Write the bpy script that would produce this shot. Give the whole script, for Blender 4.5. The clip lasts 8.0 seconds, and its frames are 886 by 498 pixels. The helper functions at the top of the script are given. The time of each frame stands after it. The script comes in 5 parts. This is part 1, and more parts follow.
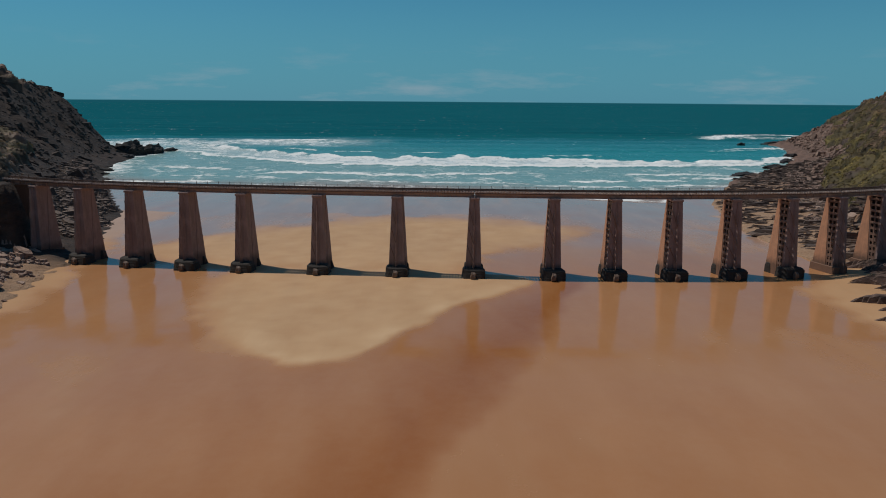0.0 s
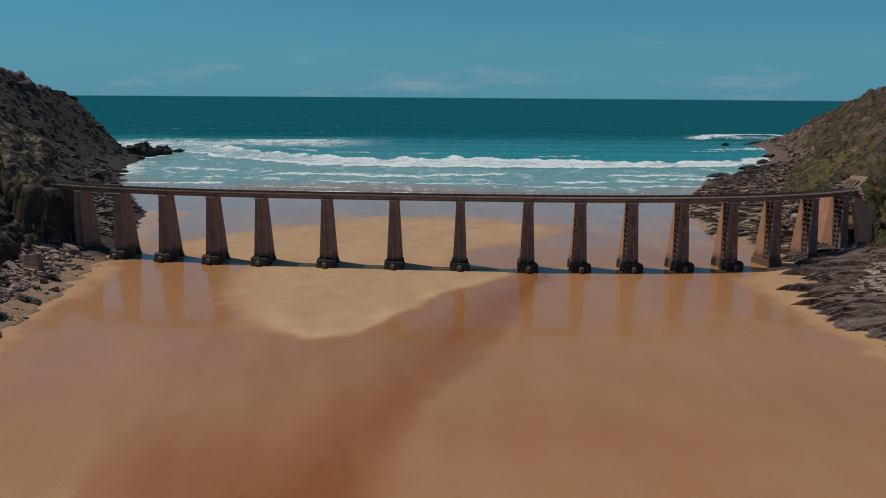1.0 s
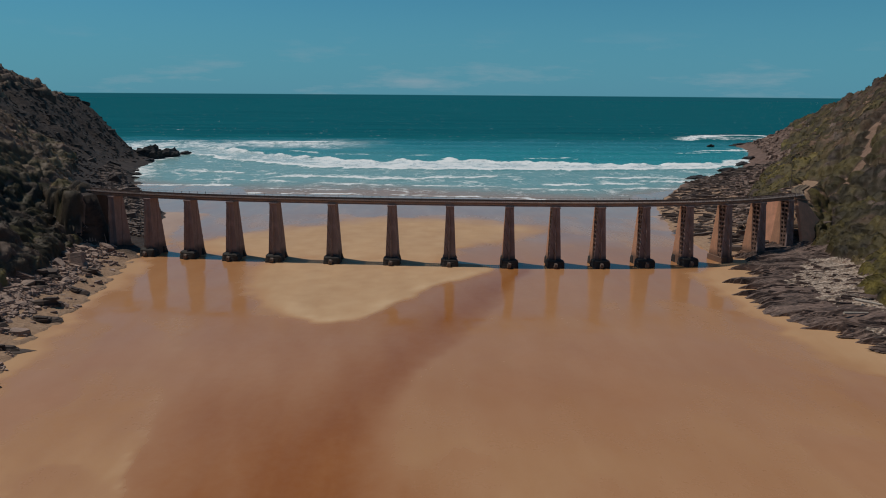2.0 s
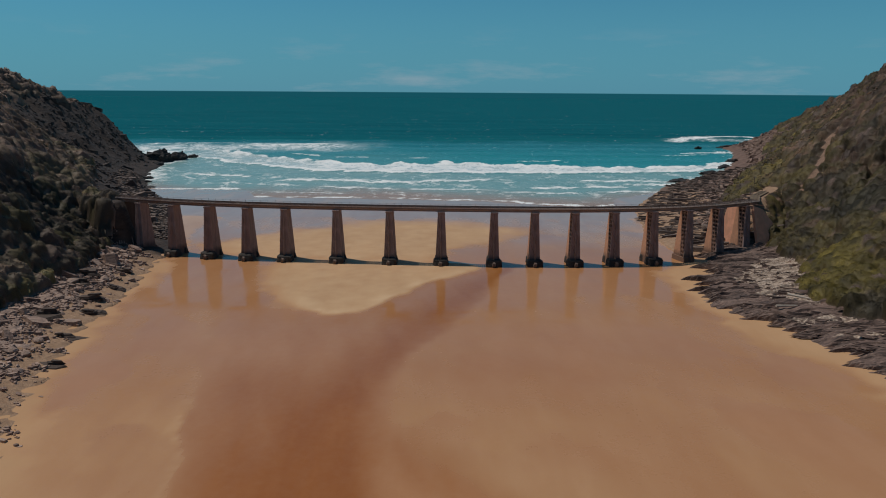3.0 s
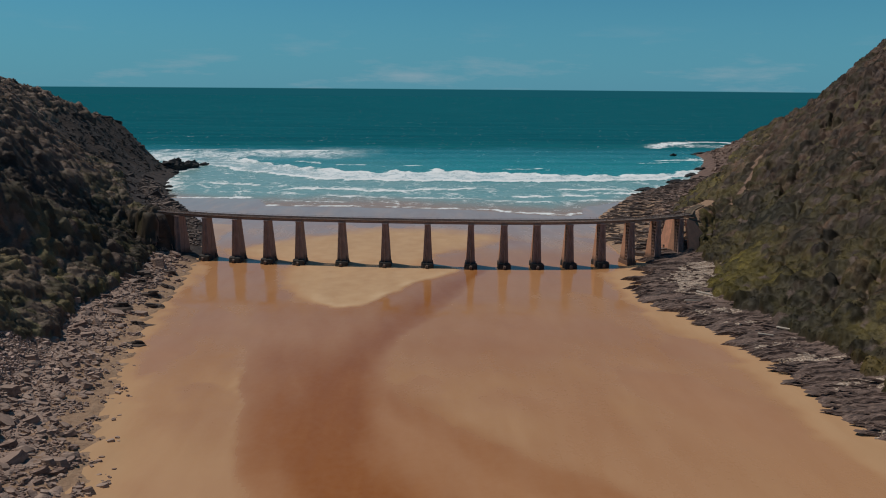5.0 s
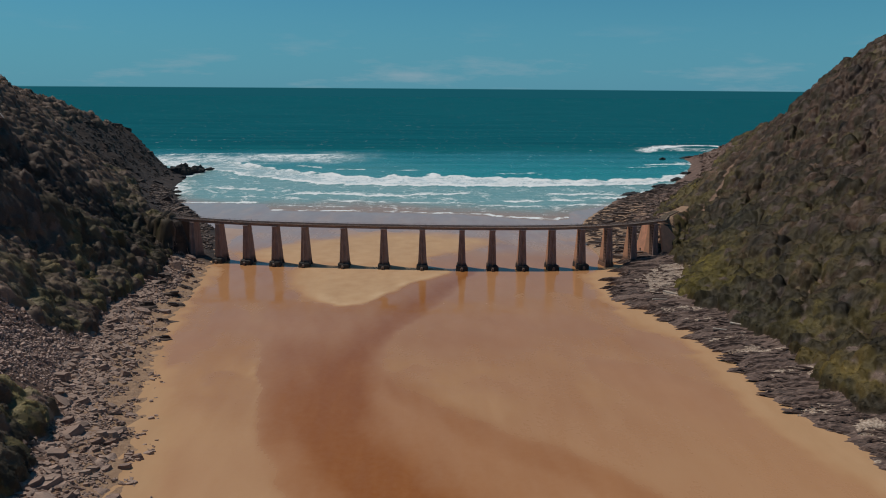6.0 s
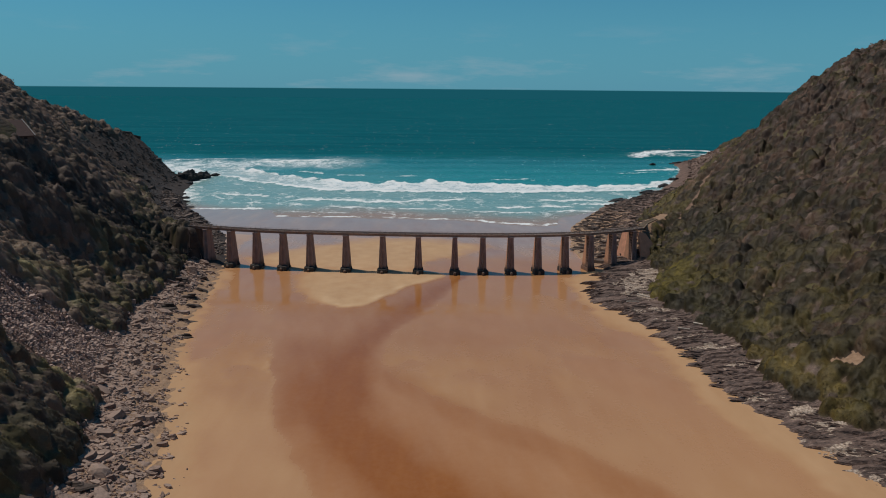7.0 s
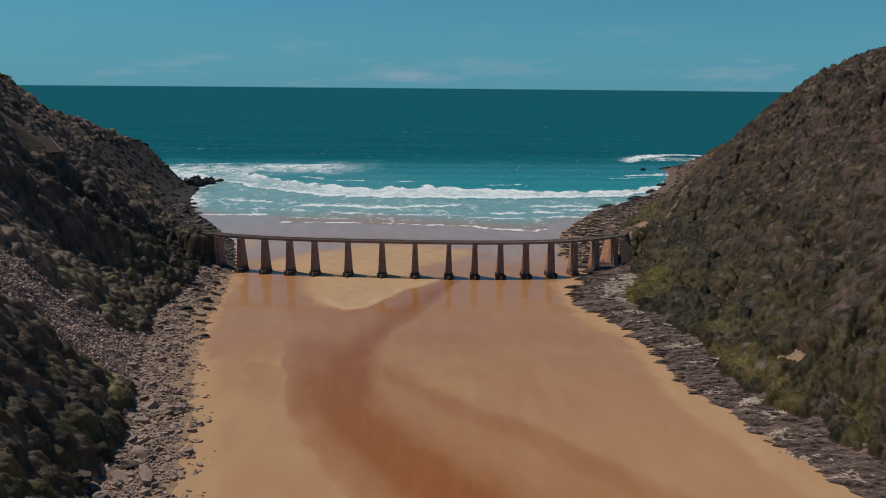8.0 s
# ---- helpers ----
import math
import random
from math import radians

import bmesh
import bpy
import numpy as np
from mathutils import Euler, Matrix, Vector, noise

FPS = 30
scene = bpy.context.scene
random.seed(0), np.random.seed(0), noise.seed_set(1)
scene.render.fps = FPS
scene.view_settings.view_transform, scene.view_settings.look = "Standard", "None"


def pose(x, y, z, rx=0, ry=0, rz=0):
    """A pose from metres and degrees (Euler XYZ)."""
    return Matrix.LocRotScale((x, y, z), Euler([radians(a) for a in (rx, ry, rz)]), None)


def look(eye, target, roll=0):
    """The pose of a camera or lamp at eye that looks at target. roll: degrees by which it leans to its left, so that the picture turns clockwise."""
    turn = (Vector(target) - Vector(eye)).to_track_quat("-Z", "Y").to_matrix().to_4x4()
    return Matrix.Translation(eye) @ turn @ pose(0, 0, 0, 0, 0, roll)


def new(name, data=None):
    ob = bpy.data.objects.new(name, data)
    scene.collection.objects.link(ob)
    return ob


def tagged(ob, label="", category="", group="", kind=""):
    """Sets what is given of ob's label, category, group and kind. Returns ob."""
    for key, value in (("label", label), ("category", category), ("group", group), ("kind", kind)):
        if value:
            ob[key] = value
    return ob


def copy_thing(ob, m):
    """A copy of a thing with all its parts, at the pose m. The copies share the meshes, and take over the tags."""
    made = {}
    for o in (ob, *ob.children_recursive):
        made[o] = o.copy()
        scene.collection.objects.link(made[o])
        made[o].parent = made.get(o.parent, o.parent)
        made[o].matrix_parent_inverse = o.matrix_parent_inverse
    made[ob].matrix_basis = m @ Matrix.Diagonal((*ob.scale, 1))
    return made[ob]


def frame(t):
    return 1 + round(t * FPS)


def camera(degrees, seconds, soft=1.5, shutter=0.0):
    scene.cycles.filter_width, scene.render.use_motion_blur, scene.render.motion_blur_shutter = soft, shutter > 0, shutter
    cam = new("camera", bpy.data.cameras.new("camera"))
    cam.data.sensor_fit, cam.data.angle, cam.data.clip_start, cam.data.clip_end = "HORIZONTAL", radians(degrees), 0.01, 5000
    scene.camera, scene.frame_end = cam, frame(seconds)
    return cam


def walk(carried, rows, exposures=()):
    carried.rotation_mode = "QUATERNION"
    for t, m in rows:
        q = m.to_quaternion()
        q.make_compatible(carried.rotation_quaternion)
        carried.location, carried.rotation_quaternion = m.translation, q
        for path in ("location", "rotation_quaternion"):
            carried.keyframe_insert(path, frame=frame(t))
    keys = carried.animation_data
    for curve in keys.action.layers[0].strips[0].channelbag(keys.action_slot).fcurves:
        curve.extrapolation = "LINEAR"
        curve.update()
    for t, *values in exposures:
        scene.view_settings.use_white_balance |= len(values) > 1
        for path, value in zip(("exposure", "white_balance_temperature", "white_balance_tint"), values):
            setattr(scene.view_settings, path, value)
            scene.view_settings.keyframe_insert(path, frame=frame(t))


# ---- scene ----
cam = camera(65.6, 8.0, soft=1.0)
# seconds, eye x y z, yaw, pitch, roll
ROWS = [
    (0, -0.69, -9.21, 36.51, -0.446, -12.296, 0.425),
    (0.5, 0.15, -20.62, 38.78, -0.554, -12.490, 0.456),
    (1, 0.99, -33.24, 41.87, -0.633, -12.618, 0.422),
    (1.5, 1.61, -45.17, 44.58, -0.775, -12.720, 0.447),
    (3, 4.42, -80.21, 54.00, -0.887, -13.040, 0.386),
    (3.5, 5.22, -92.22, 57.54, -0.995, -13.125, 0.386),
    (4, 6.38, -104.02, 61.29, -1.048, -13.250, 0.368),
    (4.5, 7.01, -115.40, 64.82, -1.136, -13.274, 0.448),
    (6, 9.52, -150.88, 75.64, -1.302, -13.326, 0.429),
    (6.5, 10.48, -162.54, 79.65, -1.316, -13.318, 0.482),
    (7, 11.18, -174.37, 83.79, -1.378, -13.301, 0.485),
    (7.5, 12.02, -185.97, 87.86, -1.397, -13.283, 0.492),
    (8, 12.21, -198.09, 92.95, -1.535, -13.348, 0.535),
]


def aim(x, y, z, yaw, pitch, roll):
    return pose(x, y, z, 0, 0, yaw) @ pose(0, 0, 0, 90 + pitch) @ pose(0, 0, 0, 0, 0, roll)


walk(cam, [(r[0], aim(*r[1:])) for r in ROWS], [(0, -0.05), (3.5, -0.03), (6, 0.04), (8, 0.08)])

# ---------------------------------------------------------------- light
SUN_EL, SUN_AZ = radians(62), radians(-70)      # azimuth clockwise from the sea's direction (+y)
to_sun = Vector((math.cos(SUN_EL) * math.sin(SUN_AZ), math.cos(SUN_EL) * math.cos(SUN_AZ), math.sin(SUN_EL)))
sun = new("sun", bpy.data.lights.new("sun", "SUN"))
sun.data.energy, sun.data.angle, sun.data.color = 2.5, radians(0.53), (1.0, 0.93, 0.84)
sun.matrix_world = look(to_sun * 300, (0, 0, 0))

world = bpy.data.worlds.new("world")
scene.world = world
world.use_nodes = True
wt = world.node_tree
wt.nodes.clear()


def node(tree, kind, at=None, **values):
    n = tree.nodes.new(kind)
    for key, value in values.items():
        if key in n.inputs:
            n.inputs[key].default_value = value
    return n


def wire(tree, a, b):
    tree.links.new(a, b)


sky = wt.nodes.new("ShaderNodeTexSky")
sky.sky_type, sky.sun_disc = "NISHITA", False
sky.sun_elevation, sky.sun_rotation = SUN_EL, SUN_AZ
sky.air_density, sky.dust_density, sky.ozone_density, sky.altitude = 1.0, 0.2, 1.0, 30
tint = wt.nodes.new("ShaderNodeMixRGB")
tint.blend_type = "MULTIPLY"
tint.inputs[0].default_value = 1.0
tint.inputs[2].default_value = (0.26, 0.735, 0.90, 1)
wire(wt, sky.outputs[0], tint.inputs[1])
# thin streaks of cloud low over the sea
coord = wt.nodes.new("ShaderNodeTexCoord")
stretch = wt.nodes.new("ShaderNodeMapping")
stretch.inputs["Scale"].default_value = (1, 1, 5.5)
wire(wt, coord.outputs["Generated"], stretch.inputs[0])
puffs = node(wt, "ShaderNodeTexNoise", Scale=5.0, Detail=8.0, Roughness=0.62)
wire(wt, stretch.outputs[0], puffs.inputs["Vector"])
cover = wt.nodes.new("ShaderNodeMapRange")
cover.inputs["From Min"].default_value, cover.inputs["From Max"].default_value = 0.52, 0.80
wire(wt, puffs.outputs[0], cover.inputs[0])
height = wt.nodes.new("ShaderNodeSeparateXYZ")
wire(wt, coord.outputs["Generated"], height.inputs[0])
low = wt.nodes.new("ShaderNodeMapRange")
low.inputs["From Min"].default_value, low.inputs["From Max"].default_value = 0.09, 0.015
wire(wt, height.outputs[2], low.inputs[0])
thin = wt.nodes.new("ShaderNodeMath")
thin.operation = "MULTIPLY"
wire(wt, cover.outputs[0], thin.inputs[0])
wire(wt, low.outputs[0], thin.inputs[1])
clouds = wt.nodes.new("ShaderNodeMixRGB")
clouds.inputs[2].default_value = (4.0, 5.6, 6.6, 1)
wire(wt, thin.outputs[0], clouds.inputs[0])
# pale sea haze above the horizon
veil = wt.nodes.new("ShaderNodeMapRange")
veil.interpolation_type = "SMOOTHSTEP"
for i, v in enumerate((0.20, 0.0, 0.0, 0.72)):
    veil.inputs[i + 1].default_value = v
haze = wt.nodes.new("ShaderNodeMixRGB")
haze.inputs[2].default_value = (1.32, 4.22, 6.42, 1)
wire(wt, height.outputs[2], veil.inputs[0])
wire(wt, veil.outputs[0], haze.inputs[0])
wire(wt, tint.outputs[0], haze.inputs[1])
wire(wt, haze.outputs[0], clouds.inputs[1])
# the ocean beyond the modelled sheet
below = wt.nodes.new("ShaderNodeMapRange")
below.inputs["From Min"].default_value, below.inputs["From Max"].default_value = -0.0030, -0.0042
wire(wt, height.outputs[2], below.inputs[0])
ocean = wt.nodes.new("ShaderNodeMixRGB")
ocean.inputs[2].default_value = (0.13, 1.33, 1.79, 1)
wire(wt, below.outputs[0], ocean.inputs[0])
wire(wt, clouds.outputs[0], ocean.inputs[1])
back = node(wt, "ShaderNodeBackground", Strength=0.062)
wire(wt, ocean.outputs[0], back.inputs[0])
out = wt.nodes.new("ShaderNodeOutputWorld")
wire(wt, back.outputs[0], out.inputs[0])

# ---------------------------------------------------------------- materials


class Mat:
    """A node material with a few short calls."""

    def __init__(self, name, rough=0.8, metal=0.0, ior=1.45):
        self.m = bpy.data.materials.new(name)
        self.m.use_nodes = True
        self.t = self.m.node_tree
        self.b = self.t.nodes["Principled BSDF"]
        self.b.inputs["Roughness"].default_value = rough
        self.b.inputs["Metallic"].default_value = metal
        self.b.inputs["IOR"].default_value = ior
        self.c = self.t.nodes.new("ShaderNodeTexCoord").outputs["Object"]

    def put(self, value, socket):
        if isinstance(value, bpy.types.NodeSocket):
            self.t.links.new(value, socket)
        elif isinstance(value, tuple):
            socket.default_value = (*value, 1)[:4] if len(socket.default_value) == 4 else value
        else:
            socket.default_value = value

    def noise(self, scale, detail=5, rough=0.6, stretch=(1, 1, 1), turn=0.0, offset=0.0, warp=0.0):
        v = self.c
        if stretch != (1, 1, 1) or turn or offset:
            g = self.t.nodes.new("ShaderNodeMapping")
            g.inputs["Scale"].default_value = stretch
            g.inputs["Rotation"].default_value = (0, 0, turn)
            g.inputs["Location"].default_value = (offset, offset * 1.7, offset * 0.6)
            self.t.links.new(v, g.inputs[0])
            v = g.outputs[0]
        n = node(self.t, "ShaderNodeTexNoise", Scale=scale, Detail=detail, Roughness=rough, Distortion=warp)
        self.t.links.new(v, n.inputs["Vector"])
        return n.outputs[0]

    def attr(self, name):
        n = self.t.nodes.new("ShaderNodeAttribute")
        n.attribute_name = name
        return n.outputs["Fac"]

    def attr_color(self, name):
        n = self.t.nodes.new("ShaderNodeAttribute")
        n.attribute_name = name
        return n.outputs["Color"]

    def span(self, value, a, b, lo=0.0, hi=1.0, smooth=False):
        n = self.t.nodes.new("ShaderNodeMapRange")
        if smooth:
            n.interpolation_type = "SMOOTHSTEP"
        self.put(value, n.inputs[0])
        for i, x in enumerate((a, b, lo, hi)):
            self.put(x, n.inputs[i + 1])
        return n.outputs[0]

    def math(self, op, a, b=0.0):
        n = self.t.nodes.new("ShaderNodeMath")
        n.operation = op
        self.put(a, n.inputs[0])
        self.put(b, n.inputs[1])
        return n.outputs[0]

    def mix(self, fac, a, b, mode="MIX"):
        n = self.t.nodes.new("ShaderNodeMixRGB")
        n.blend_type = mode
        self.put(fac, n.inputs[0])
        self.put(a, n.inputs[1])
        self.put(b, n.inputs[2])
        return n.outputs[0]

    def color(self, v):
        self.put(v, self.b.inputs["Base Color"])
        return self

    def rough(self, v):
        self.put(v, self.b.inputs["Roughness"])
        return self

    def bump(self, v, strength=0.5, distance=0.1):
        n = node(self.t, "ShaderNodeBump", Strength=strength, Distance=distance)
        self.put(v, n.inputs["Height"])
        self.t.links.new(n.outputs[0], self.b.inputs["Normal"])
        return self

    def island(self):
        return self.t.nodes.new("ShaderNodeNewGeometry").outputs["Random Per Island"]

    def rand(self):
        return self.t.nodes.new("ShaderNodeObjectInfo").outputs["Random"]


def sand_material():
    k = Mat("sand", 0.6, ior=1.36)
    wet, deep, pale = k.attr("wet"), k.attr("deep"), k.attr("pale")
    broad = k.noise(0.018, 5, 0.6, (1, 0.6, 1), 0.4)
    drift = k.noise(0.07, 6, 0.62, (1.5, 0.45, 1), 0.5)
    flow = k.noise(0.11, 6, 0.6, (1.7, 0.35, 1), 0.35)
    fine = k.noise(0.6, 7, 0.65)
    dry = k.mix(k.span(drift, 0.32, 0.68), (0.455, 0.262, 0.130), (0.52, 0.315, 0.166))
    dry = k.mix(pale, dry, (0.70, 0.49, 0.29))
    damp = k.mix(k.span(broad, 0.35, 0.65), (0.435, 0.203, 0.083), (0.495, 0.246, 0.110))
    damp = k.mix(k.span(drift, 0.35, 0.7, 0.0, 0.45), damp, (0.44, 0.225, 0.108))
    tannin = k.mix(k.span(flow, 0.3, 0.7), (0.285, 0.088, 0.014), (0.345, 0.122, 0.026))
    w = k.span(k.math("ADD", wet, k.span(fine, 0.3, 0.7, -0.05, 0.05)), 0.05, 0.75, smooth=True)
    c = k.mix(w, dry, damp)
    # paler sand by the sea, the sky's grey reflection put into its colour
    c = k.mix(k.span(k.attr("sky_grey"), 0, 1, 0, 0.8), c, k.mix(k.span(drift, 0.35, 0.65), (0.38, 0.275, 0.235), (0.43, 0.325, 0.28)))
    c = k.mix(k.span(k.math("ADD", deep, k.span(flow, 0.3, 0.7, -0.09, 0.09)), 0.02, 1.0), c, tannin)
    c = k.mix(k.span(fine, 0.35, 0.75, 0.0, 0.07), c, (0.58, 0.39, 0.23))
    k.color(c)
    film = k.math("ADD", k.span(w, 0.25, 0.95, 0.72, 0.10), k.span(drift, 0.45, 0.7, 0.0, 0.16))
    k.rough(film)
    k.put(k.span(w, 0.4, 1.0, 0.5, 0.62), k.b.inputs["Specular IOR Level"])
    k.bump(k.noise(1.6, 5, 0.65), 0.2, 0.02)
    k.put(k.span(w, 0.3, 0.9, 0.3, 0.02), [n for n in k.t.nodes if n.type == "BUMP"][0].inputs["Strength"])
    return k.m


def sea_material():
    k = Mat("sea_water", 0.2, ior=1.33)
    shallow, foam, sandy, milk = k.attr("shallow"), k.attr("foam"), k.attr("sandy"), k.attr("milk")
    swell = k.noise(0.02, 5, 0.6, (0.35, 1.6, 1))
    streaks = k.noise(0.012, 6, 0.65, (0.25, 2.4, 1), 0.05)
    chop = k.noise(0.22, 6, 0.65, (0.4, 1.5, 1))
    deepc = k.mix(k.span(streaks, 0.35, 0.65), (0.006, 0.096, 0.122), (0.010, 0.128, 0.154))
    c = k.mix(shallow, deepc, (0.020, 0.275, 0.275))
    c = k.mix(k.span(chop, 0.3, 0.7, 0.0, 0.25), c, (0.006, 0.075, 0.09))
    c = k.mix(milk, c, k.mix(k.span(chop, 0.35, 0.65), (0.20, 0.345, 0.33), (0.33, 0.46, 0.43)))
    c = k.mix(sandy, c, (0.36, 0.24, 0.175))
    veil = k.math("MULTIPLY", k.attr("veil"), k.span(k.noise(0.35, 9, 0.72, (0.35, 1.0, 1), 0.0, 4.0, 0.6), 0.30, 0.60, 0.62, 1.0))
    c = k.mix(veil, c, (0.80, 0.83, 0.80))
    lace = k.noise(0.10, 10, 0.72, (0.9, 0.62, 1), 0.0, 3.0, 1.2)
    lace2 = k.noise(0.5, 8, 0.75, (0.45, 0.8, 1), 0.0, 9.0, 0.8)
    f = k.math("ADD", foam, k.math("ADD", k.span(lace, 0.25, 0.75, -0.62, 0.62), k.span(lace2, 0.25, 0.75, -0.5, 0.5)))
    f = k.span(f, 0.32, 0.84, smooth=True)
    k.color(k.mix(f, c, (0.84, 0.85, 0.82)))
    k.rough(k.span(f, 0, 1, 0.25, 0.8))
    k.put(k.span(shallow, 0.2, 0.9, 0.0, 0.35), k.b.inputs["Specular IOR Level"])
    k.bump(k.math("ADD", chop, k.math("MULTIPLY", swell, 2.0)), 0.6, 0.9)
    return k.m


def rock_material(name, a, b, pale, lichen=0.25):
    k = Mat(name, 0.78)
    big, fine = k.noise(0.25, 6, 0.65), k.noise(2.2, 8, 0.7)
    strata = k.noise(1.1, 6, 0.7, (0.35, 1.0, 3.0), 0.3)
    c = k.mix(k.span(strata, 0.35, 0.68), a, b)
    c = k.mix(k.span(big, 0.5, 0.72, 0, lichen * 2), c, pale)
    c = k.mix(k.span(k.island(), 0, 1, 0.0, 0.5), c, pale)
    c = k.mix(k.span(fine, 0.55, 0.8, 0, 0.6), c, tuple(0.4 * v for v in a))
    k.color(c)
    k.bump(k.math("ADD", strata, k.math("MULTIPLY", fine, 0.6)), 0.9, 0.25)
    return k.m


def bedded_material():
    k = Mat("bedded_slate", 0.75)
    beds = k.noise(0.55, 8, 0.7, (0.07, 1.0, 1.2), -0.3, 2.0)
    thin_ = k.noise(1.9, 6, 0.7, (0.06, 1.0, 1.2), -0.3, 5.0)
    big, fine = k.noise(0.13, 5, 0.6), k.noise(2.4, 8, 0.7)
    c = k.mix(k.span(beds, 0.36, 0.64), (0.058, 0.036, 0.028), (0.195, 0.124, 0.096))
    c = k.mix(k.span(thin_, 0.55, 0.72, 0, 0.7), c, (0.44, 0.315, 0.24))
    c = k.mix(k.span(thin_, 0.49, 0.37, 0, 0.9), c, (0.022, 0.016, 0.014))
    c = k.mix(k.span(big, 0.52, 0.72, 0, 0.4), c, (0.30, 0.20, 0.15))
    # water-worn pebbles and sand lie in the hollows
    cells = node(k.t, "ShaderNodeTexVoronoi")
    cells.inputs["Scale"].default_value = 1.6
    wire(k.t, k.t.nodes.new("ShaderNodeTexCoord").outputs["Object"], cells.inputs["Vector"])
    pebble = k.mix(k.span(cells.outputs["Distance"], 0.25, 0.75), (0.60, 0.48, 0.375), (0.22, 0.155, 0.115))
    pebble = k.mix(k.span(fine, 0.4, 0.65, 0, 0.6), pebble, (0.38, 0.27, 0.19))
    c = k.mix(k.span(k.math("ADD", k.attr("hollow"), k.span(fine, 0.3, 0.7, -0.3, 0.3)), 0.35, 0.65), c, pebble)
    c = k.mix(k.span(fine, 0.62, 0.8, 0, 0.4), c, (0.045, 0.032, 0.026))
    k.color(c)
    k.bump(k.math("ADD", thin_, k.math("MULTIPLY", fine, 0.5)), 0.8, 0.2)
    return k.m


def soil_material():
    k = Mat("hillside_soil", 0.9)
    tone, warm = k.attr("rocky"), k.attr("warm")
    big, fine = k.noise(0.06, 6, 0.65), k.noise(0.7, 8, 0.7)
    strata = k.noise(0.35, 7, 0.7, (0.4, 0.8, 2.2), 0.4)
    earth = k.mix(k.span(big, 0.35, 0.65), (0.12, 0.082, 0.055), (0.19, 0.125, 0.085))
    grass = k.mix(k.span(fine, 0.35, 0.65), (0.085, 0.075, 0.03), (0.16, 0.12, 0.05))
    c = k.mix(k.span(k.noise(0.12, 5), 0.42, 0.58), earth, grass)
    stone = k.mix(k.span(strata, 0.35, 0.68), (0.018, 0.013, 0.011), (0.075, 0.050, 0.038))
    stone = k.mix(k.span(fine, 0.58, 0.75, 0, 0.4), stone, (0.14, 0.094, 0.072))
    red = k.mix(k.span(strata, 0.35, 0.68), (0.08, 0.048, 0.036), (0.26, 0.155, 0.11))
    stone = k.mix(warm, stone, red)
    c = k.mix(k.span(k.math("ADD", tone, k.span(fine, 0.3, 0.7, -0.25, 0.25)), 0.35, 0.65), c, stone)
    c = k.mix(k.attr("straw"), c, k.mix(k.span(fine, 0.35, 0.65), (0.30, 0.18, 0.105), (0.42, 0.27, 0.17)))
    k.color(c)
    k.bump(k.math("ADD", strata, fine), 1.0, 0.6)
    return k.m


def leaf_material():
    k = Mat("scrub_leaves", 0.65)
    c = k.mix(k.span(k.noise(1.3, 5, 0.7), 0.35, 0.7, 0.0, 0.18), k.attr_color("tint"), (0.04, 0.032, 0.02))
    k.color(c)
    # thin leaves let some light through
    thin_ = k.t.nodes.new("ShaderNodeBsdfTranslucent")
    both = node(k.t, "ShaderNodeMixShader")
    both.inputs[0].default_value = 0.38
    k.put(c, thin_.inputs["Color"])
    wire(k.t, k.b.outputs[0], both.inputs[1])
    wire(k.t, thin_.outputs[0], both.inputs[2])
    wire(k.t, both.outputs[0], k.t.nodes["Material Output"].inputs["Surface"])
    return k.m


def concrete_material(name="pier_concrete", a=(0.345, 0.240, 0.212), b=(0.245, 0.170, 0.150)):
    k = Mat(name, 0.85)
    streak = k.noise(0.9, 6, 0.65, (1.6, 1.6, 0.16))
    big, fine = k.noise(0.35, 5), k.noise(5.0, 6, 0.7)
    c = k.mix(k.span(streak, 0.35, 0.65), a, b)
    c = k.mix(k.span(big, 0.48, 0.7, 0, 0.5), c, tuple(1.35 * v for v in a))
    c = k.mix(k.span(fine, 0.55, 0.8, 0, 0.4), c, (0.13, 0.085, 0.065))
    # tide mark of damp weed low on the shaft
    z = k.t.nodes.new("ShaderNodeSeparateXYZ")
    k.t.links.new(k.c, z.inputs[0])
    level = k.math("ADD", z.outputs[2], k.span(k.noise(0.8, 4), 0.2, 0.8, -0.6, 0.6))
    c = k.mix(k.span(level, 1.0, 2.6, 0.75, 0.0), c, (0.07, 0.05, 0.04))
    k.color(c)
    k.bump(k.math("ADD", fine, streak), 0.5, 0.05)
    return k.m


def steel_material(name, a, b, rust=(0.10, 0.045, 0.025)):
    k = Mat(name, 0.62, 0.25)
    c = k.mix(k.span(k.noise(0.6, 6, 0.65), 0.35, 0.65), a, b)
    c = k.mix(k.span(k.noise(2.5, 7, 0.7), 0.52, 0.72, 0, 0.7), c, rust)
    k.color(c)
    k.bump(k.noise(6, 4), 0.3, 0.02)
    return k.m


def plain_material(name, a, b, rough=0.8, scale=1.5, metal=0.0):
    k = Mat(name, rough, metal)
    c = k.mix(k.span(k.noise(scale, 6, 0.65), 0.35, 0.65), a, b)
    k.color(k.mix(k.span(k.rand(), 0, 1, 0, 0.3), c, tuple(0.55 * v for v in a)))
    k.bump(k.noise(scale * 5, 4), 0.35, 0.03)
    return k.m


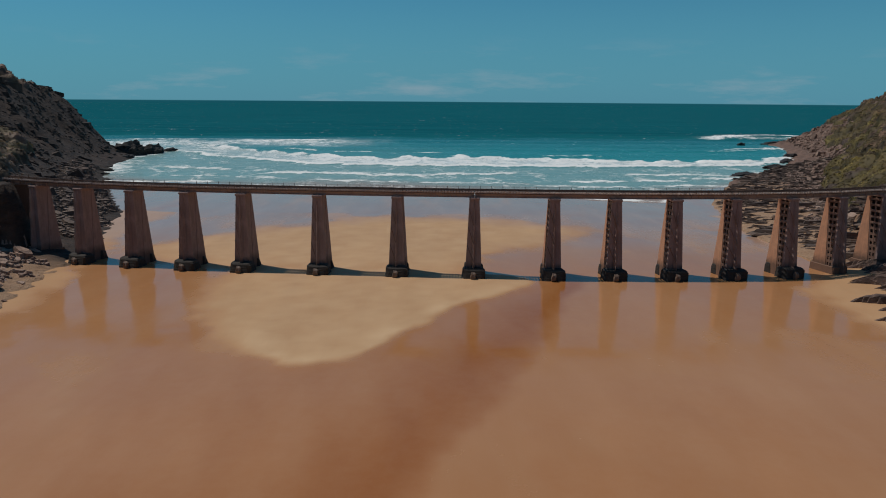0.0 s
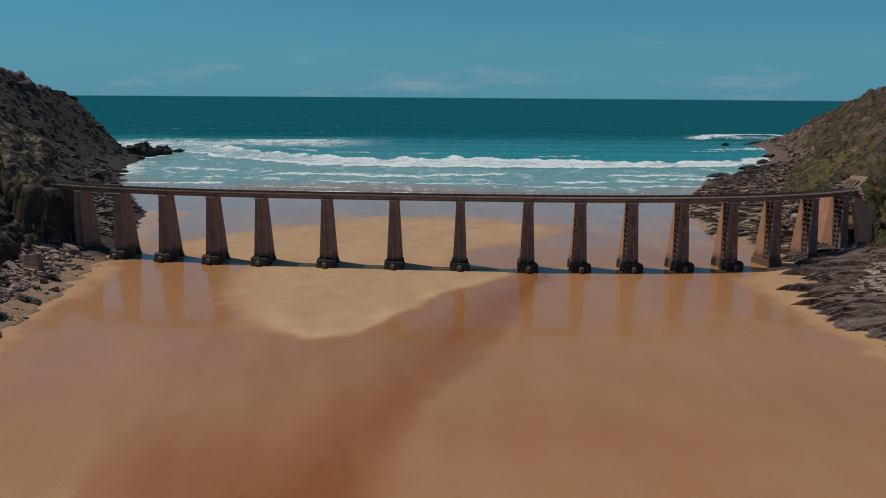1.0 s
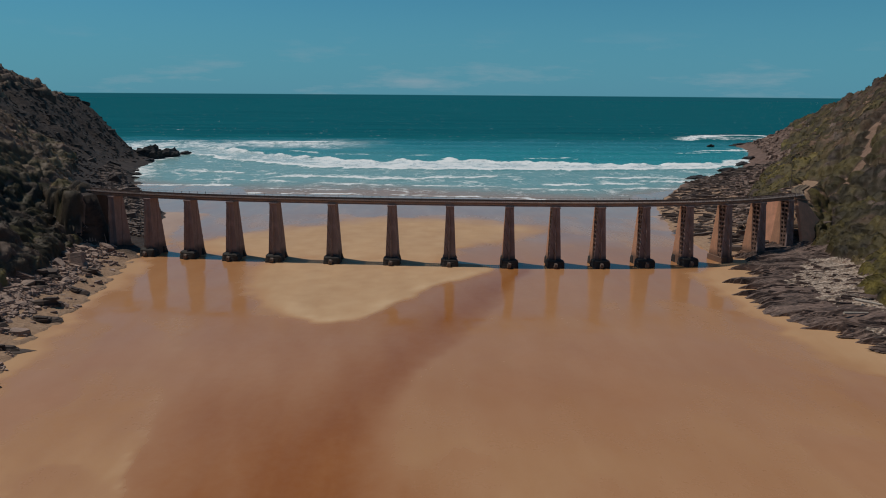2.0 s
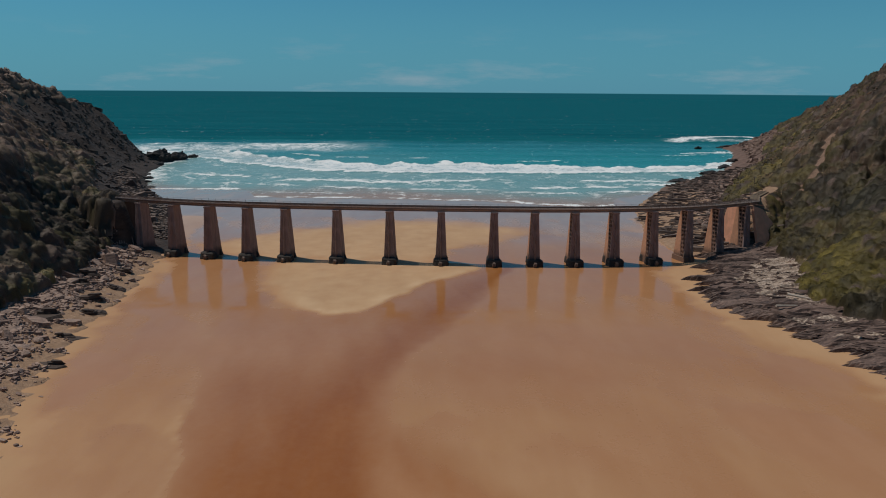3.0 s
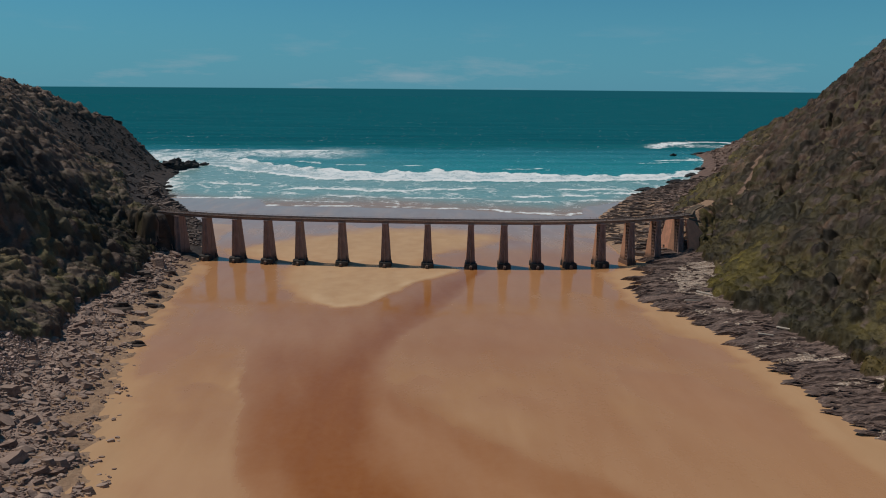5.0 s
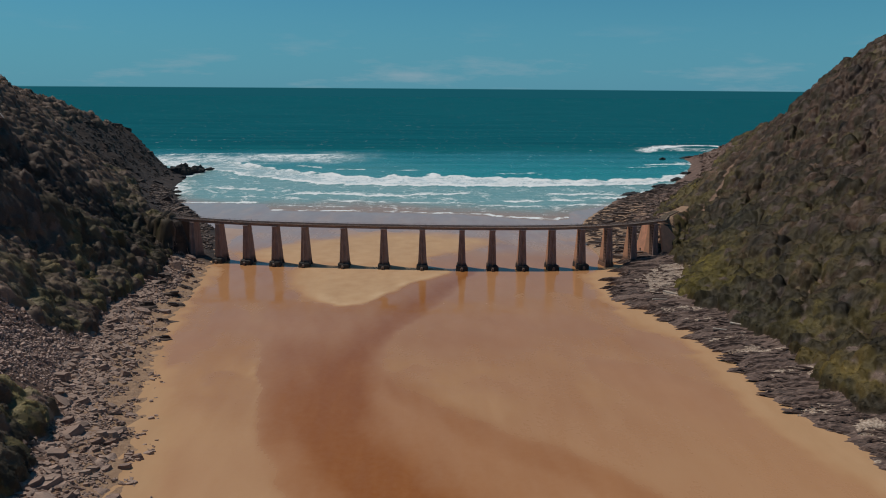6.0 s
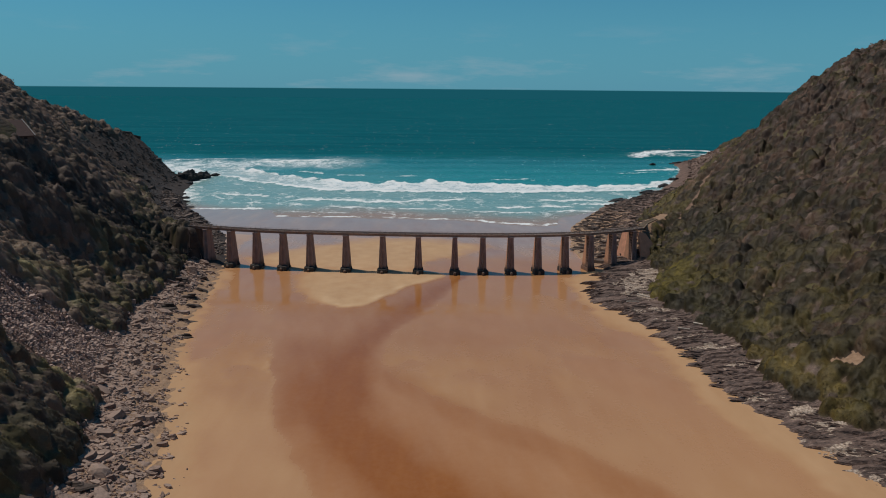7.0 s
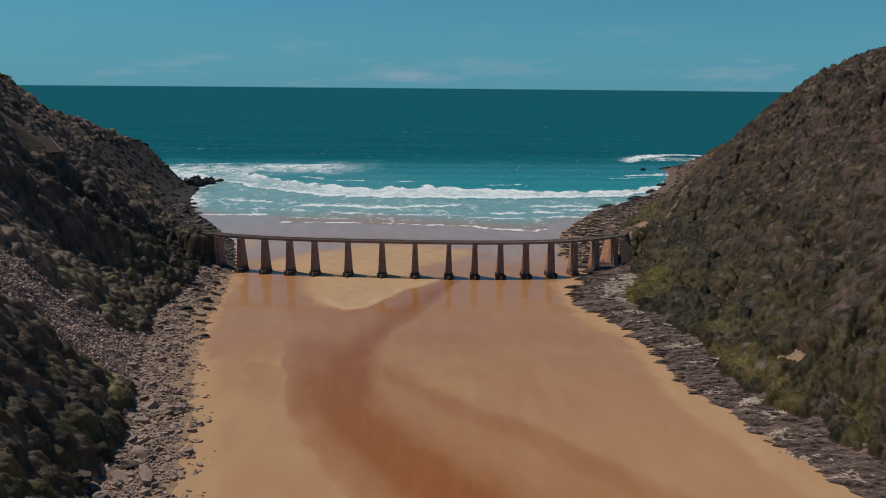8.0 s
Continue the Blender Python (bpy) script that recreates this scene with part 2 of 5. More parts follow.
SAND, SEA, SOIL, LEAF = sand_material(), sea_material(), soil_material(), leaf_material()
SLATE = rock_material("slate_rock", (0.034, 0.025, 0.021), (0.14, 0.096, 0.076), (0.29, 0.205, 0.155))
SHORE = rock_material("shore_rock", (0.070, 0.042, 0.033), (0.34, 0.216, 0.166), (0.58, 0.42, 0.325))
SCREE = rock_material("loose_scree", (0.18, 0.118, 0.096), (0.48, 0.33, 0.265), (0.68, 0.50, 0.405))
PALE = rock_material("pale_pebbles", (0.33, 0.245, 0.185), (0.47, 0.355, 0.27), (0.60, 0.475, 0.375), 0.2)
BEDDED = bedded_material()
BLACK = rock_material("wet_black_rock", (0.012, 0.011, 0.011), (0.035, 0.03, 0.028), (0.06, 0.05, 0.045), 0.1)
CONCRETE = concrete_material()
WALLCON = concrete_material("abutment_concrete", (0.30, 0.16, 0.10), (0.22, 0.125, 0.09))
FOOTING = rock_material("weedy_footing", (0.02, 0.017, 0.015), (0.042, 0.035, 0.030), (0.06, 0.05, 0.042), 0.1)
LATTICE = steel_material("lattice_steel", (0.19, 0.115, 0.085), (0.27, 0.17, 0.13))
GIRDER = steel_material("girder_steel", (0.38, 0.275, 0.24), (0.46, 0.35, 0.31), (0.24, 0.14, 0.11))
EDGE = plain_material("weathered_edge_timber", (0.12, 0.082, 0.068), (0.17, 0.12, 0.10))
# abutment orange, lightened so that its walls look sunlit
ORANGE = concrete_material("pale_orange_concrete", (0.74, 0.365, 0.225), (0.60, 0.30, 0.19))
# orange with the sun's warmth put into the colour: pier sides and plinths
SUNLIT = concrete_material("sunlit_orange_concrete", (0.56, 0.285, 0.165), (0.43, 0.225, 0.14))
# concrete with recess and hillside shade put into its colour
SHADY = concrete_material("shade_dark_concrete", (0.080, 0.052, 0.043), (0.052, 0.036, 0.030))
CLIFF = rock_material("dark_cliff_rock", (0.020, 0.014, 0.012), (0.075, 0.050, 0.038), (0.135, 0.090, 0.068))
REDROCK = rock_material("reddish_rock", (0.07, 0.042, 0.032), (0.24, 0.145, 0.105), (0.40, 0.27, 0.20))
RAIL = steel_material("rail_steel", (0.10, 0.065, 0.05), (0.16, 0.10, 0.075))
SLEEPER = plain_material("sleeper_wood", (0.46, 0.37, 0.32), (0.60, 0.50, 0.44))
POST = plain_material("weathered_post", (0.16, 0.12, 0.10), (0.24, 0.19, 0.15))
BALLAST = plain_material("sandy_ballast", (0.15, 0.105, 0.065), (0.21, 0.15, 0.09))
DRIFT = plain_material("bleached_driftwood", (0.42, 0.35, 0.28), (0.55, 0.47, 0.38))
PLASTER = plain_material("house_plaster", (0.10, 0.078, 0.064), (0.14, 0.11, 0.09))
ROOF = plain_material("roof_sheet", (0.066, 0.037, 0.031), (0.085, 0.048, 0.040), 0.85, 0.8)
TRIM = plain_material("white_trim", (0.55, 0.52, 0.48), (0.65, 0.62, 0.58))
GLASS = plain_material("window_glass", (0.02, 0.025, 0.03), (0.03, 0.035, 0.04), 0.05)

# ---------------------------------------------------------------- mesh helpers


def mesh_from(name, verts, faces, material, smooth=False, **attributes):
    """A mesh from arrays of corners and faces; attributes: one float or colour row for each corner."""
    me = bpy.data.meshes.new(name)
    verts, faces = np.asarray(verts, np.float32), np.asarray(faces, np.int32)
    n = faces.shape[1]
    me.vertices.add(len(verts))
    me.vertices.foreach_set("co", verts.ravel())
    me.loops.add(faces.size)
    me.loops.foreach_set("vertex_index", faces.ravel())
    me.polygons.add(len(faces))
    me.polygons.foreach_set("loop_start", np.arange(0, faces.size, n, dtype=np.int32))
    me.polygons.foreach_set("use_smooth", np.full(len(faces), smooth))
    me.update(calc_edges=True)
    for key, values in attributes.items():
        values = np.asarray(values, np.float32)
        if values.ndim == 1:
            me.attributes.new(key, "FLOAT", "POINT").data.foreach_set("value", values)
        else:
            me.attributes.new(key, "FLOAT_COLOR", "POINT").data.foreach_set("color", values.ravel())
    me.materials.append(material)
    return me


def grid_faces(nx, ny):
    i = np.arange(nx * ny).reshape(ny, nx)
    return np.stack([i[:-1, :-1], i[:-1, 1:], i[1:, 1:], i[1:, :-1]], -1).reshape(-1, 4)


def part(name, bm, material, parent=None, label="", smooth=False):
    me = bpy.data.meshes.new(name)
    bmesh.ops.recalc_face_normals(bm, faces=bm.faces)
    if smooth:
        for f in bm.faces:
            f.smooth = True
    bm.to_mesh(me)
    bm.free()
    me.materials.append(material)
    ob = new(name, me)
    ob.parent = parent
    if label:
        ob["label"] = label
    return ob


def frustum(low, high, z0, z1, bm=None):
    """A block whose foot is the rectangle low = (u0, u1, v0, v1) at z0 and whose top is high at z1."""
    bm = bm or bmesh.new()
    vs = []
    for (u0, u1, v0, v1), z in ((low, z0), (high, z1)):
        vs += [bm.verts.new(p) for p in ((u0, v0, z), (u1, v0, z), (u1, v1, z), (u0, v1, z))]
    for q in ((3, 2, 1, 0), (4, 5, 6, 7), (0, 1, 5, 4), (1, 2, 6, 5), (2, 3, 7, 6), (3, 0, 4, 7)):
        bm.faces.new([vs[i] for i in q])
    return bm


def bar(a, b, wide, deep, bm=None, up=(0, 0, 1)):
    """A square bar from a to b."""
    bm = bm or bmesh.new()
    a, b = Vector(a), Vector(b)
    ahead = (b - a).normalized()
    side_ = ahead.cross(Vector(up))
    if side_.length < 1e-3:
        side_ = Vector((1, 0, 0))
    side_.normalize()
    top = side_.cross(ahead).normalized()
    vs = []
    for p in (a, b):
        vs += [bm.verts.new(p + side_ * wide * i / 2 + top * deep * j / 2) for i, j in ((-1, -1), (1, -1), (1, 1), (-1, 1))]
    for q in ((3, 2, 1, 0), (4, 5, 6, 7), (0, 1, 5, 4), (1, 2, 6, 5), (2, 3, 7, 6), (3, 0, 4, 7)):
        bm.faces.new([vs[i] for i in q])
    return bm


def bevel(bm, width, segments=1):
    bmesh.ops.bevel(bm, geom=bm.edges[:], offset=width, segments=segments, affect="EDGES", profile=0.6)
    return bm


def wobble(x, y, scale, seed=0, octaves=4):
    """Smooth noise over arrays, about -1 to 1, from a few turned waves."""
    rng = np.random.default_rng(seed)
    total, amp = np.zeros_like(np.asarray(x, float)), 1.0
    norm = 0.0
    for _ in range(octaves):
        for _ in range(4):
            a, p = rng.uniform(0, 2 * np.pi), rng.uniform(0, 2 * np.pi)
            f = rng.uniform(0.7, 1.4) * 2 * np.pi / scale
            total = total + amp * np.sin((x * np.cos(a) + y * np.sin(a)) * f + p + 1.3 * np.sin((y * np.cos(a) - x * np.sin(a)) * f * 0.6 + 2 * p))
        norm += amp * 2
        amp, scale = amp * 0.5, scale * 0.5
    return total / norm


def smooth01(v, a, b):
    t = np.clip((v - a) / (b - a), 0, 1)
    return t * t * (3 - 2 * t)


def line_distance(x, y, points):
    """Distance of each place from a broken line."""
    best = np.full(np.shape(x), 1e9)
    for (ax, ay), (bx, by) in zip(points[:-1], points[1:]):
        lx, ly = bx - ax, by - ay
        s = np.clip(((x - ax) * lx + (y - ay) * ly) / (lx * lx + ly * ly), 0, 1)
        best = np.minimum(best, np.hypot(x - ax - s * lx, y - ay - s * ly))
    return best


def inside(x, y, points):
    """Which places lie within a closed outline."""
    hit = np.zeros(np.shape(x), bool)
    for (ax, ay), (bx, by) in zip(points, points[1:] + points[:1]):
        cross = (ay > y) != (by > y)
        hit ^= cross & (x < (bx - ax) * (y - ay) / ((by - ay) or 1e-9) + ax)
    return hit


def signed(x, y, points):
    d = line_distance(x, y, points + points[:1])
    return np.where(inside(x, y, points), d, -d)


def steps(*runs):
    """Grid lines from (start, end, step) runs that follow one another."""
    return np.concatenate([np.arange(a, b, s) for a, b, s in runs] + [[runs[-1][1]]])
# ---------------------------------------------------------------- valley sides: y, x of the foot, steepness, height of the crest
# last column: breadth of the rock shelf in front of the foot
LONG = 1.345      # metres along the valley for one step of v, in which the shore lines below are drawn
LEFT = [(-296, -56, 1.15, 150, 20), (-81, -58, 1.15, 150, 20), (-42, -65, 1.10, 150, 19), (-19, -70, 1.0, 150, 18), (10, -80, 0.86, 150, 17), (38, -88, 0.82, 150, 16),
        (74, -98, 0.92, 150, 16), (98, -96, 0.88, 140, 13), (121, -97, 0.80, 125, 11), (159, -104, 0.74, 106, 12),
        (215, -126, 0.59, 125, 18), (269, -154, 0.57, 140, 16), (309, -174, 0.55, 115, 12), (356, -192, 0.59, 84, 10), (390, -200, 0.73, 60, 8), (428, -206, 0.93, 44, 8), (447, -213, 1.05, 42, 8),
        (460, -268, 0.75, 45, 8), (473, -405, 0.75, 40, 8)]
RIGHT = [(-296, 190, 0.62, 160, 13), (-50, 124, 0.62, 160, 14), (-30, 119, 0.62, 160, 17), (-14, 113, 0.62, 160, 12), (0, 108, 0.61, 160, 14), (36, 111, 0.60, 160, 17),
         (60, 107, 0.57, 160, 16), (84, 99, 0.46, 160, 18), (96, 102, 0.46, 160, 25), (116, 113, 0.49, 160, 32), (143, 118, 0.64, 118, 22),
         (188, 123, 0.69, 106, 28), (242, 142, 0.55, 118, 36), (323, 186, 0.55, 125, 38), (404, 233, 0.55, 130, 18), (471, 263, 0.50, 105, 12), (565, 302, 0.42, 62, 12), (612, 312, 0.37, 48, 12),
         (639, 355, 0.34, 40, 10), (659, 425, 0.34, 40, 10)]


def foot_distance(x, y, rows, sign):
    ry, rx = np.array(rows, float).T[:2]
    return sign * (x - np.interp(y, ry, rx))


EAST_LINE = [(-103, 112), (-113, 117), (-123, 123)]
WEST_LINE = [(122, 124), (131, 133), (141, 143)]
LINES = (EAST_LINE, WEST_LINE)
TRACK = [(133, 172), (143, 174), (150, 178), (155, 186), (164, 196)]      # a worn sandy path up the west slope


def hill_height(x, y, rows, sign, seed):
    x, y = np.asarray(x, float), np.asarray(y, float)
    ry, rx, rs, rc, rw = np.array(rows, float).T
    d = foot_distance(x, y, rows, sign)
    s, c, w = (np.interp(y, ry, r) for r in (rs, rc, rw))
    v = y / LONG
    p = np.maximum(d, 0)
    u = s * p * (1 + 0.0047 * p)
    z = np.where(d > 0, 3 + u / (1 + (u / c) ** 4) ** 0.25, 3 * (1 + d / w))
    rough_ = smooth01(d, -2, 25)
    # spurs and gullies run down the slope, so they change along the valley more than across it
    z = z + rough_ * (3.5 * wobble(x * 0.35 + v * 0.25, v, 60, seed, 3) + 1.5 * wobble(x, v, 18, seed + 1, 3)) + 0.35 * wobble(x, v, 7, seed + 2, 3)
    if sign < 0:
        # spurs that come down slantwise towards the sea, with a deep gully beside the bridge
        q = v + 0.75 * (d - 20)
        spurs = 6 * np.exp(-((q - 71) / 8) ** 2) - 7 * np.exp(-((q - 97) / 12) ** 2) + 7 * np.exp(-((q - 128) / 9) ** 2) - 4 * np.exp(-((q - 50) / 11) ** 2) + 3 * np.exp(-((q - 34) / 7) ** 2)
        z = z + rough_ * smooth01(d, 80, 45) * spurs
    else:
        z = z + rough_ * (4 * np.exp(-((v - 150) / 14) ** 2) - 3 * np.exp(-((v - 112) / 12) ** 2))
    away = line_distance(x, v, LINES[sign > 0])
    z = np.maximum(z, 16.6 - (5.0 if sign < 0 else 1.2) * np.maximum(away - 3, 0))
    return np.minimum(z, 16.7 + 1.05 * np.maximum(away - 3.5, 0))


def sand_fall(y):
    """The sand falls about a metre from the upper flat to the bridge."""
    return -1.1 * smooth01(np.asarray(y, float), -60, 115)


def bed_height(x, y):
    """The rough bed on which stones and plants lie."""
    left, right = hill_height(x, y, LEFT, -1, 11), hill_height(x, y, RIGHT, 1, 23)
    return np.maximum(np.maximum(left, right), sand_fall(y))


def bare(x, y, sign):
    """How bare the slope is of plants: shelf, cliffs, scree."""
    rows, seed = (LEFT, 11) if sign < 0 else (RIGHT, 23)
    d = foot_distance(x, y, rows, sign)
    z = hill_height(x, y, rows, sign, seed)
    v = y / LONG
    r = smooth01(d + 1.5 * wobble(x, v, 9, 3), 4, -1)
    if sign < 0:
        r = np.maximum(r, smooth01(v, 215, 245) * smooth01(z + 12 * wobble(x, v, 30, 5), 62, 38))
        r = np.maximum(r, smooth01(v, 128, 150) * smooth01(d, 26, 8))
        r = np.maximum(r, smooth01(-line_distance(x, v, [(-114, -6), (-98, 1), (-84, 13)]) + 5 * wobble(x, v, 14, 8), -22, -14))
    else:
        r = np.maximum(r, smooth01(-line_distance(x, y, TRACK) + 1.5 * wobble(x, y, 6, 18, 3), -3.2, -1.6))
        r = np.maximum(r, smooth01(v, 225, 265) * smooth01(d + 8 * wobble(x, v, 25, 6), 20, 6))
        r = np.maximum(r, smooth01(v, 340, 400) * smooth01(d + 14 * wobble(x, v, 25, 6), 50, 20))
        r = np.maximum(r, smooth01(-line_distance(x, v, [(121, -2.8), (125, -4.2)]) + 1.3 * wobble(x, v, 3.5, 15, 3), -3.0, -1.8))
    return r


def build_hill(name, rows, sign, seed, xs, ys, label):
    X, Y = np.meshgrid(xs, ys)
    d = foot_distance(X, Y, rows, sign)
    w = np.interp(Y, *np.array(rows, float).T[[0, 4]])
    Z = hill_height(X, Y, rows, sign, seed)
    Z = np.where(d < -w - 6, -6, Z)
    if sign > 0:
        # the slate ledges lie on this part
        Z = Z - 1.1 * smooth01(d, 1.0, -2.5) * smooth01(Y, 151, 146) * smooth01(Y, -101, -96)
    V = Y / LONG
    if sign < 0:
        straw = np.zeros_like(X)
    else:
        straw = np.maximum(smooth01(-line_distance(X, V, WEST_LINE), -9, -4), smooth01(-line_distance(X, V, [(121, -2.8), (125, -4.2)]) + 1.3 * wobble(X, V, 3.5, 15, 3), -3.2, -1.6))
    if sign > 0:
        straw = np.maximum(straw, smooth01(-line_distance(X, Y, TRACK) + 1.5 * wobble(X, Y, 6, 18, 3), -3.6, -1.8) * 0.35)
    straw = np.maximum(straw, smooth01(d, 1, -2) * (smooth01(V, 112, 100) if sign < 0 else smooth01(V, 230, 200)) * smooth01(wobble(X, V, 8, seed + 7, 3) + 1.2 * smooth01(d, -0.3 * w, -0.7 * w), -0.4, 0.3))
    me = mesh_from(name, np.stack([X, Y, Z], -1).reshape(-1, 3), grid_faces(len(xs), len(ys)), SOIL, True, rocky=np.maximum(bare(X, Y, sign), float(sign < 0) * smooth01(V, 94, 102) * smooth01(V, 124, 118) * smooth01(d, 34, 24)).ravel(), warm=np.maximum(smooth01(V, 98, 90), float(sign > 0)).ravel(), straw=straw.ravel())
    return tagged(new(name, me), label, "hill", kind="structure")


build_hill("hill_east", LEFT, -1, 11, -steps((30, 160, 1.6), (160, 330, 3), (330, 900, 30))[::-1], steps((-560, -80, 12), (-80, 176, 1.6), (176, 492, 2.6)), "steep scrub-covered valley side with dark bare rock by the sea")
build_hill("hill_west", RIGHT, 1, 23, steps((70, 230, 1.8), (230, 430, 3), (430, 1000, 30)), steps((-560, -80, 12), (-80, 270, 1.8), (270, 674, 3.0)), "steep scrub-covered valley side with brown and green bushes")

# ---------------------------------------------------------------- sand of the river mouth
def curve(points, n=7, closed=False):
    """A smooth line through the points."""
    p = [np.array(q, float) for q in points]
    p = [p[-1], *p, p[0], p[1]] if closed else [2 * p[0] - p[1], *p, 2 * p[-1] - p[-2]]
    out = []
    for a, b, c, d in zip(p[:-3], p[1:-2], p[2:-1], p[3:]):
        for t in np.arange(n) / n:
            out.append(tuple(0.5 * (2 * b + (c - a) * t + (2 * a - 5 * b + 4 * c - d) * t**2 + (3 * b - a - 3 * c + d) * t**3)))
    return out if closed else out + [tuple(p[-2])]


# the waterline of the sea
BEACH = np.array([(-190, 305), (-150, 293), (-110, 283), (-49, 280), (-9, 276), (31, 271), (54, 262), (80, 252), (110, 262), (150, 300)], float)
BANK_NEAR = curve([(-58, 132), (-47, 110), (-36, 95), (-29, 84.5), (-22, 79.5), (-13, 83), (-3, 98), (7, 114), (20, 129), (0, 139), (-30, 139)], 6, True)
BANK_FAR = curve([(-72, 160), (-55, 180), (-37, 194), (-20, 203), (2, 205), (22, 198), (40, 184), (25, 170), (14, 158), (9, 146), (4, 137), (-30, 136), (-58, 143)], 6, True)
# the brown arm of the river, its deepest run, and the thinner streak that leaves it over the flat
ARM = curve([(31, 132), (20, 112), (9, 91), (0, 69), (-9, 46), (-11, 25), (-9, 4)])
CORE = curve([(-24, 40), (-21, 20), (-16, -2), (-6, -21), (3, -35), (13, -48), (26, -66), (60, -130)])
STREAK = curve([(-6, 30), (1, 17), (13, 0), (28, -16), (43, -29), (55, -44), (72, -66), (120, -130)])
EAST_EDGE = curve([(-60, 112), (-52, 88), (-47, 62), (-44, 47), (-40, 32), (-37, 20), (-32, -2), (-25, -22), (-18, -37), (-10, -52), (12, -90), (60, -190)])
WEST_EDGE = curve([(36, 137), (27, 117), (20, 97), (12, 77), (5, 64), (-1, 50), (-3.5, 38), (-2, 27), (4, 16), (14, 4), (28, -8), (45, -22), (58, -36), (85, -70), (170, -190)])


def beside(x, y, points):
    """How far each place lies to the east (-x) of a line that runs along the valley, negative to the west of it."""
    p = np.array(points)[::-1]
    d = line_distance(x, y, points)
    return np.where(x < np.interp(y, p[:, 1], p[:, 0]), d, -d)


def build_sand():
    xs = steps((-3000, -300, 270), (-300, -120, 12), (-120, 125, 1.1), (125, 300, 12), (300, 3000, 270))
    ys = steps((-3000, -300, 270), (-300, -95, 10), (-95, 222, 1.1), (222, 405, 3))
    X, W = np.meshgrid(xs, ys)
    Y = W - 2.8 * smooth01(W, 0, 90)
    wx, wy = X + 1.6 * wobble(X, Y, 30, 31, 4), Y + 1.6 * wobble(X, Y, 30, 32, 4)
    near, far = signed(wx, wy, BANK_NEAR), signed(wx, wy, BANK_FAR)
    arm, streak, core = (line_distance(wx, wy, c) for c in (ARM, STREAK, CORE))
    east, west = -beside(wx, wy, EAST_EDGE), beside(wx, wy, WEST_EDGE)
    rim_l = X - np.interp(Y, [-80, -55, -46, -29, -9, 15, 47, 88, 123, 131, 175], [-44, -44, -45, -49, -55, -64, -74, -82, -85, -86, -94])
    rim_r = np.interp(Y, [-80, -57, -45, -31, -18, 2, 24, 47, 62, 88, 124, 142], [115, 107, 104, 101, 96, 92, 94, 92, 83, 79, 81, 98]) - X
    rim = np.minimum(rim_l, rim_r) + 1.6 * wobble(X, Y, 11, 36, 3)
    # the near bank is crisp along the river and melts away towards the shore
    soft = 12 * smooth01(X, -24, -40)
    bank_n = smooth01(near + (0.6 + 0.12 * soft) * wobble(X, Y, 14, 48, 3), -1.2 - soft, 4 + 0.4 * soft) * (1 - 0.65 * smooth01(X, -34, -56))
    bank_f = smooth01(far + 3 * wobble(X, Y, 26, 51, 4), -12, 10)
    bank = np.maximum(bank_n, bank_f)
    ridge = (smooth01(near, 0.2, 2.4) * smooth01(near, 9, 3) + 0.45 * smooth01(near, 9, 11) * smooth01(near, 15, 12)) * smooth01(X, -42, -27) * smooth01(Y, 136, 116) * (0.6 + 0.4 * wobble(X, Y, 13, 49, 3))
    # river: between its two edges; the west one is clear near the bridge and blurs out on the flat
    blur_w = 1.6 + 5 * smooth01(Y, 60, 0)
    blur_e = 1.5 + 9 * smooth01(Y, 25, 80)
    river = smooth01(east, -blur_e, blur_e + 2) * smooth01(west, -blur_w, blur_w + 1.5) * smooth01(Y, 142, 126)
    streaks = wobble(X * 1.7 + 0.5 * Y, Y * 0.4, 15, 58, 4)
    lush = 0.24 + 0.08 * smooth01(Y, 20, 60) + 0.38 * smooth01(arm, 12, 2) + 0.14 * smooth01(arm, 4, 0.5) + 0.56 * smooth01(core, 21, 3) * smooth01(Y, 80, 15) + 0.36 * smooth01(core, 12, 1) * smooth01(Y, 30, -40)
    tongue = smooth01(west, 18, 4) * smooth01(Y, 22, 2) * smooth01(core, 8, 16)
    depth = river * np.clip(lush * (1 - 0.55 * tongue) + 0.10 * streaks, 0, 1)
    depth = np.maximum(depth, (0.42 + 0.12 * streaks) * smooth01(streak, 10, 1.5) * smooth01(Y, 34, 14))
    # shallow brown film over the flats on either hand, strongest where the piers stand
    film = smooth01(Y + 12 * wobble(X, Y * 0.6, 44, 47, 4), 52, 118) * smooth01(Y, 178, 145) * smooth01(rim, 2, 14)
    flat = (0.10 + 0.14 * np.exp(-((Y - 44) / 24) ** 2) + 0.10 * wobble(X * 0.7 + 0.5 * Y, Y * 0.5 - 0.4 * X, 30, 60, 4)) * smooth01(rim, 2, 18) * smooth01(Y, -40, 20)
    depth = np.clip(np.maximum(depth, np.maximum(flat, 0.17 * film * (1 + 0.4 * wobble(X, Y * 0.5, 22, 62, 3)))), 0, 1) * (1 - bank)
    damp = 0.46 + 0.10 * wobble(X, Y, 80, 37, 3) + 0.12 * smooth01(Y, 10, 70) + 0.10 * smooth01(X, 20, 60) * smooth01(Y, 90, 20)
    # shining sheets of standing water over the flat
    damp = damp + 0.20 * smooth01(wobble(X * 0.8 + 0.4 * Y, Y * 0.55 - 0.2 * X, 38, 61, 4), 0.02, 0.42) * smooth01(Y, 0, 35)
    wet = np.maximum(np.maximum(damp, 0.95 * river), 0.92 * film) * (1 - bank) * (1 - 0.7 * smooth01(rim, 10, 0))
    wet = np.where(Y > 216, 0.95, wet)
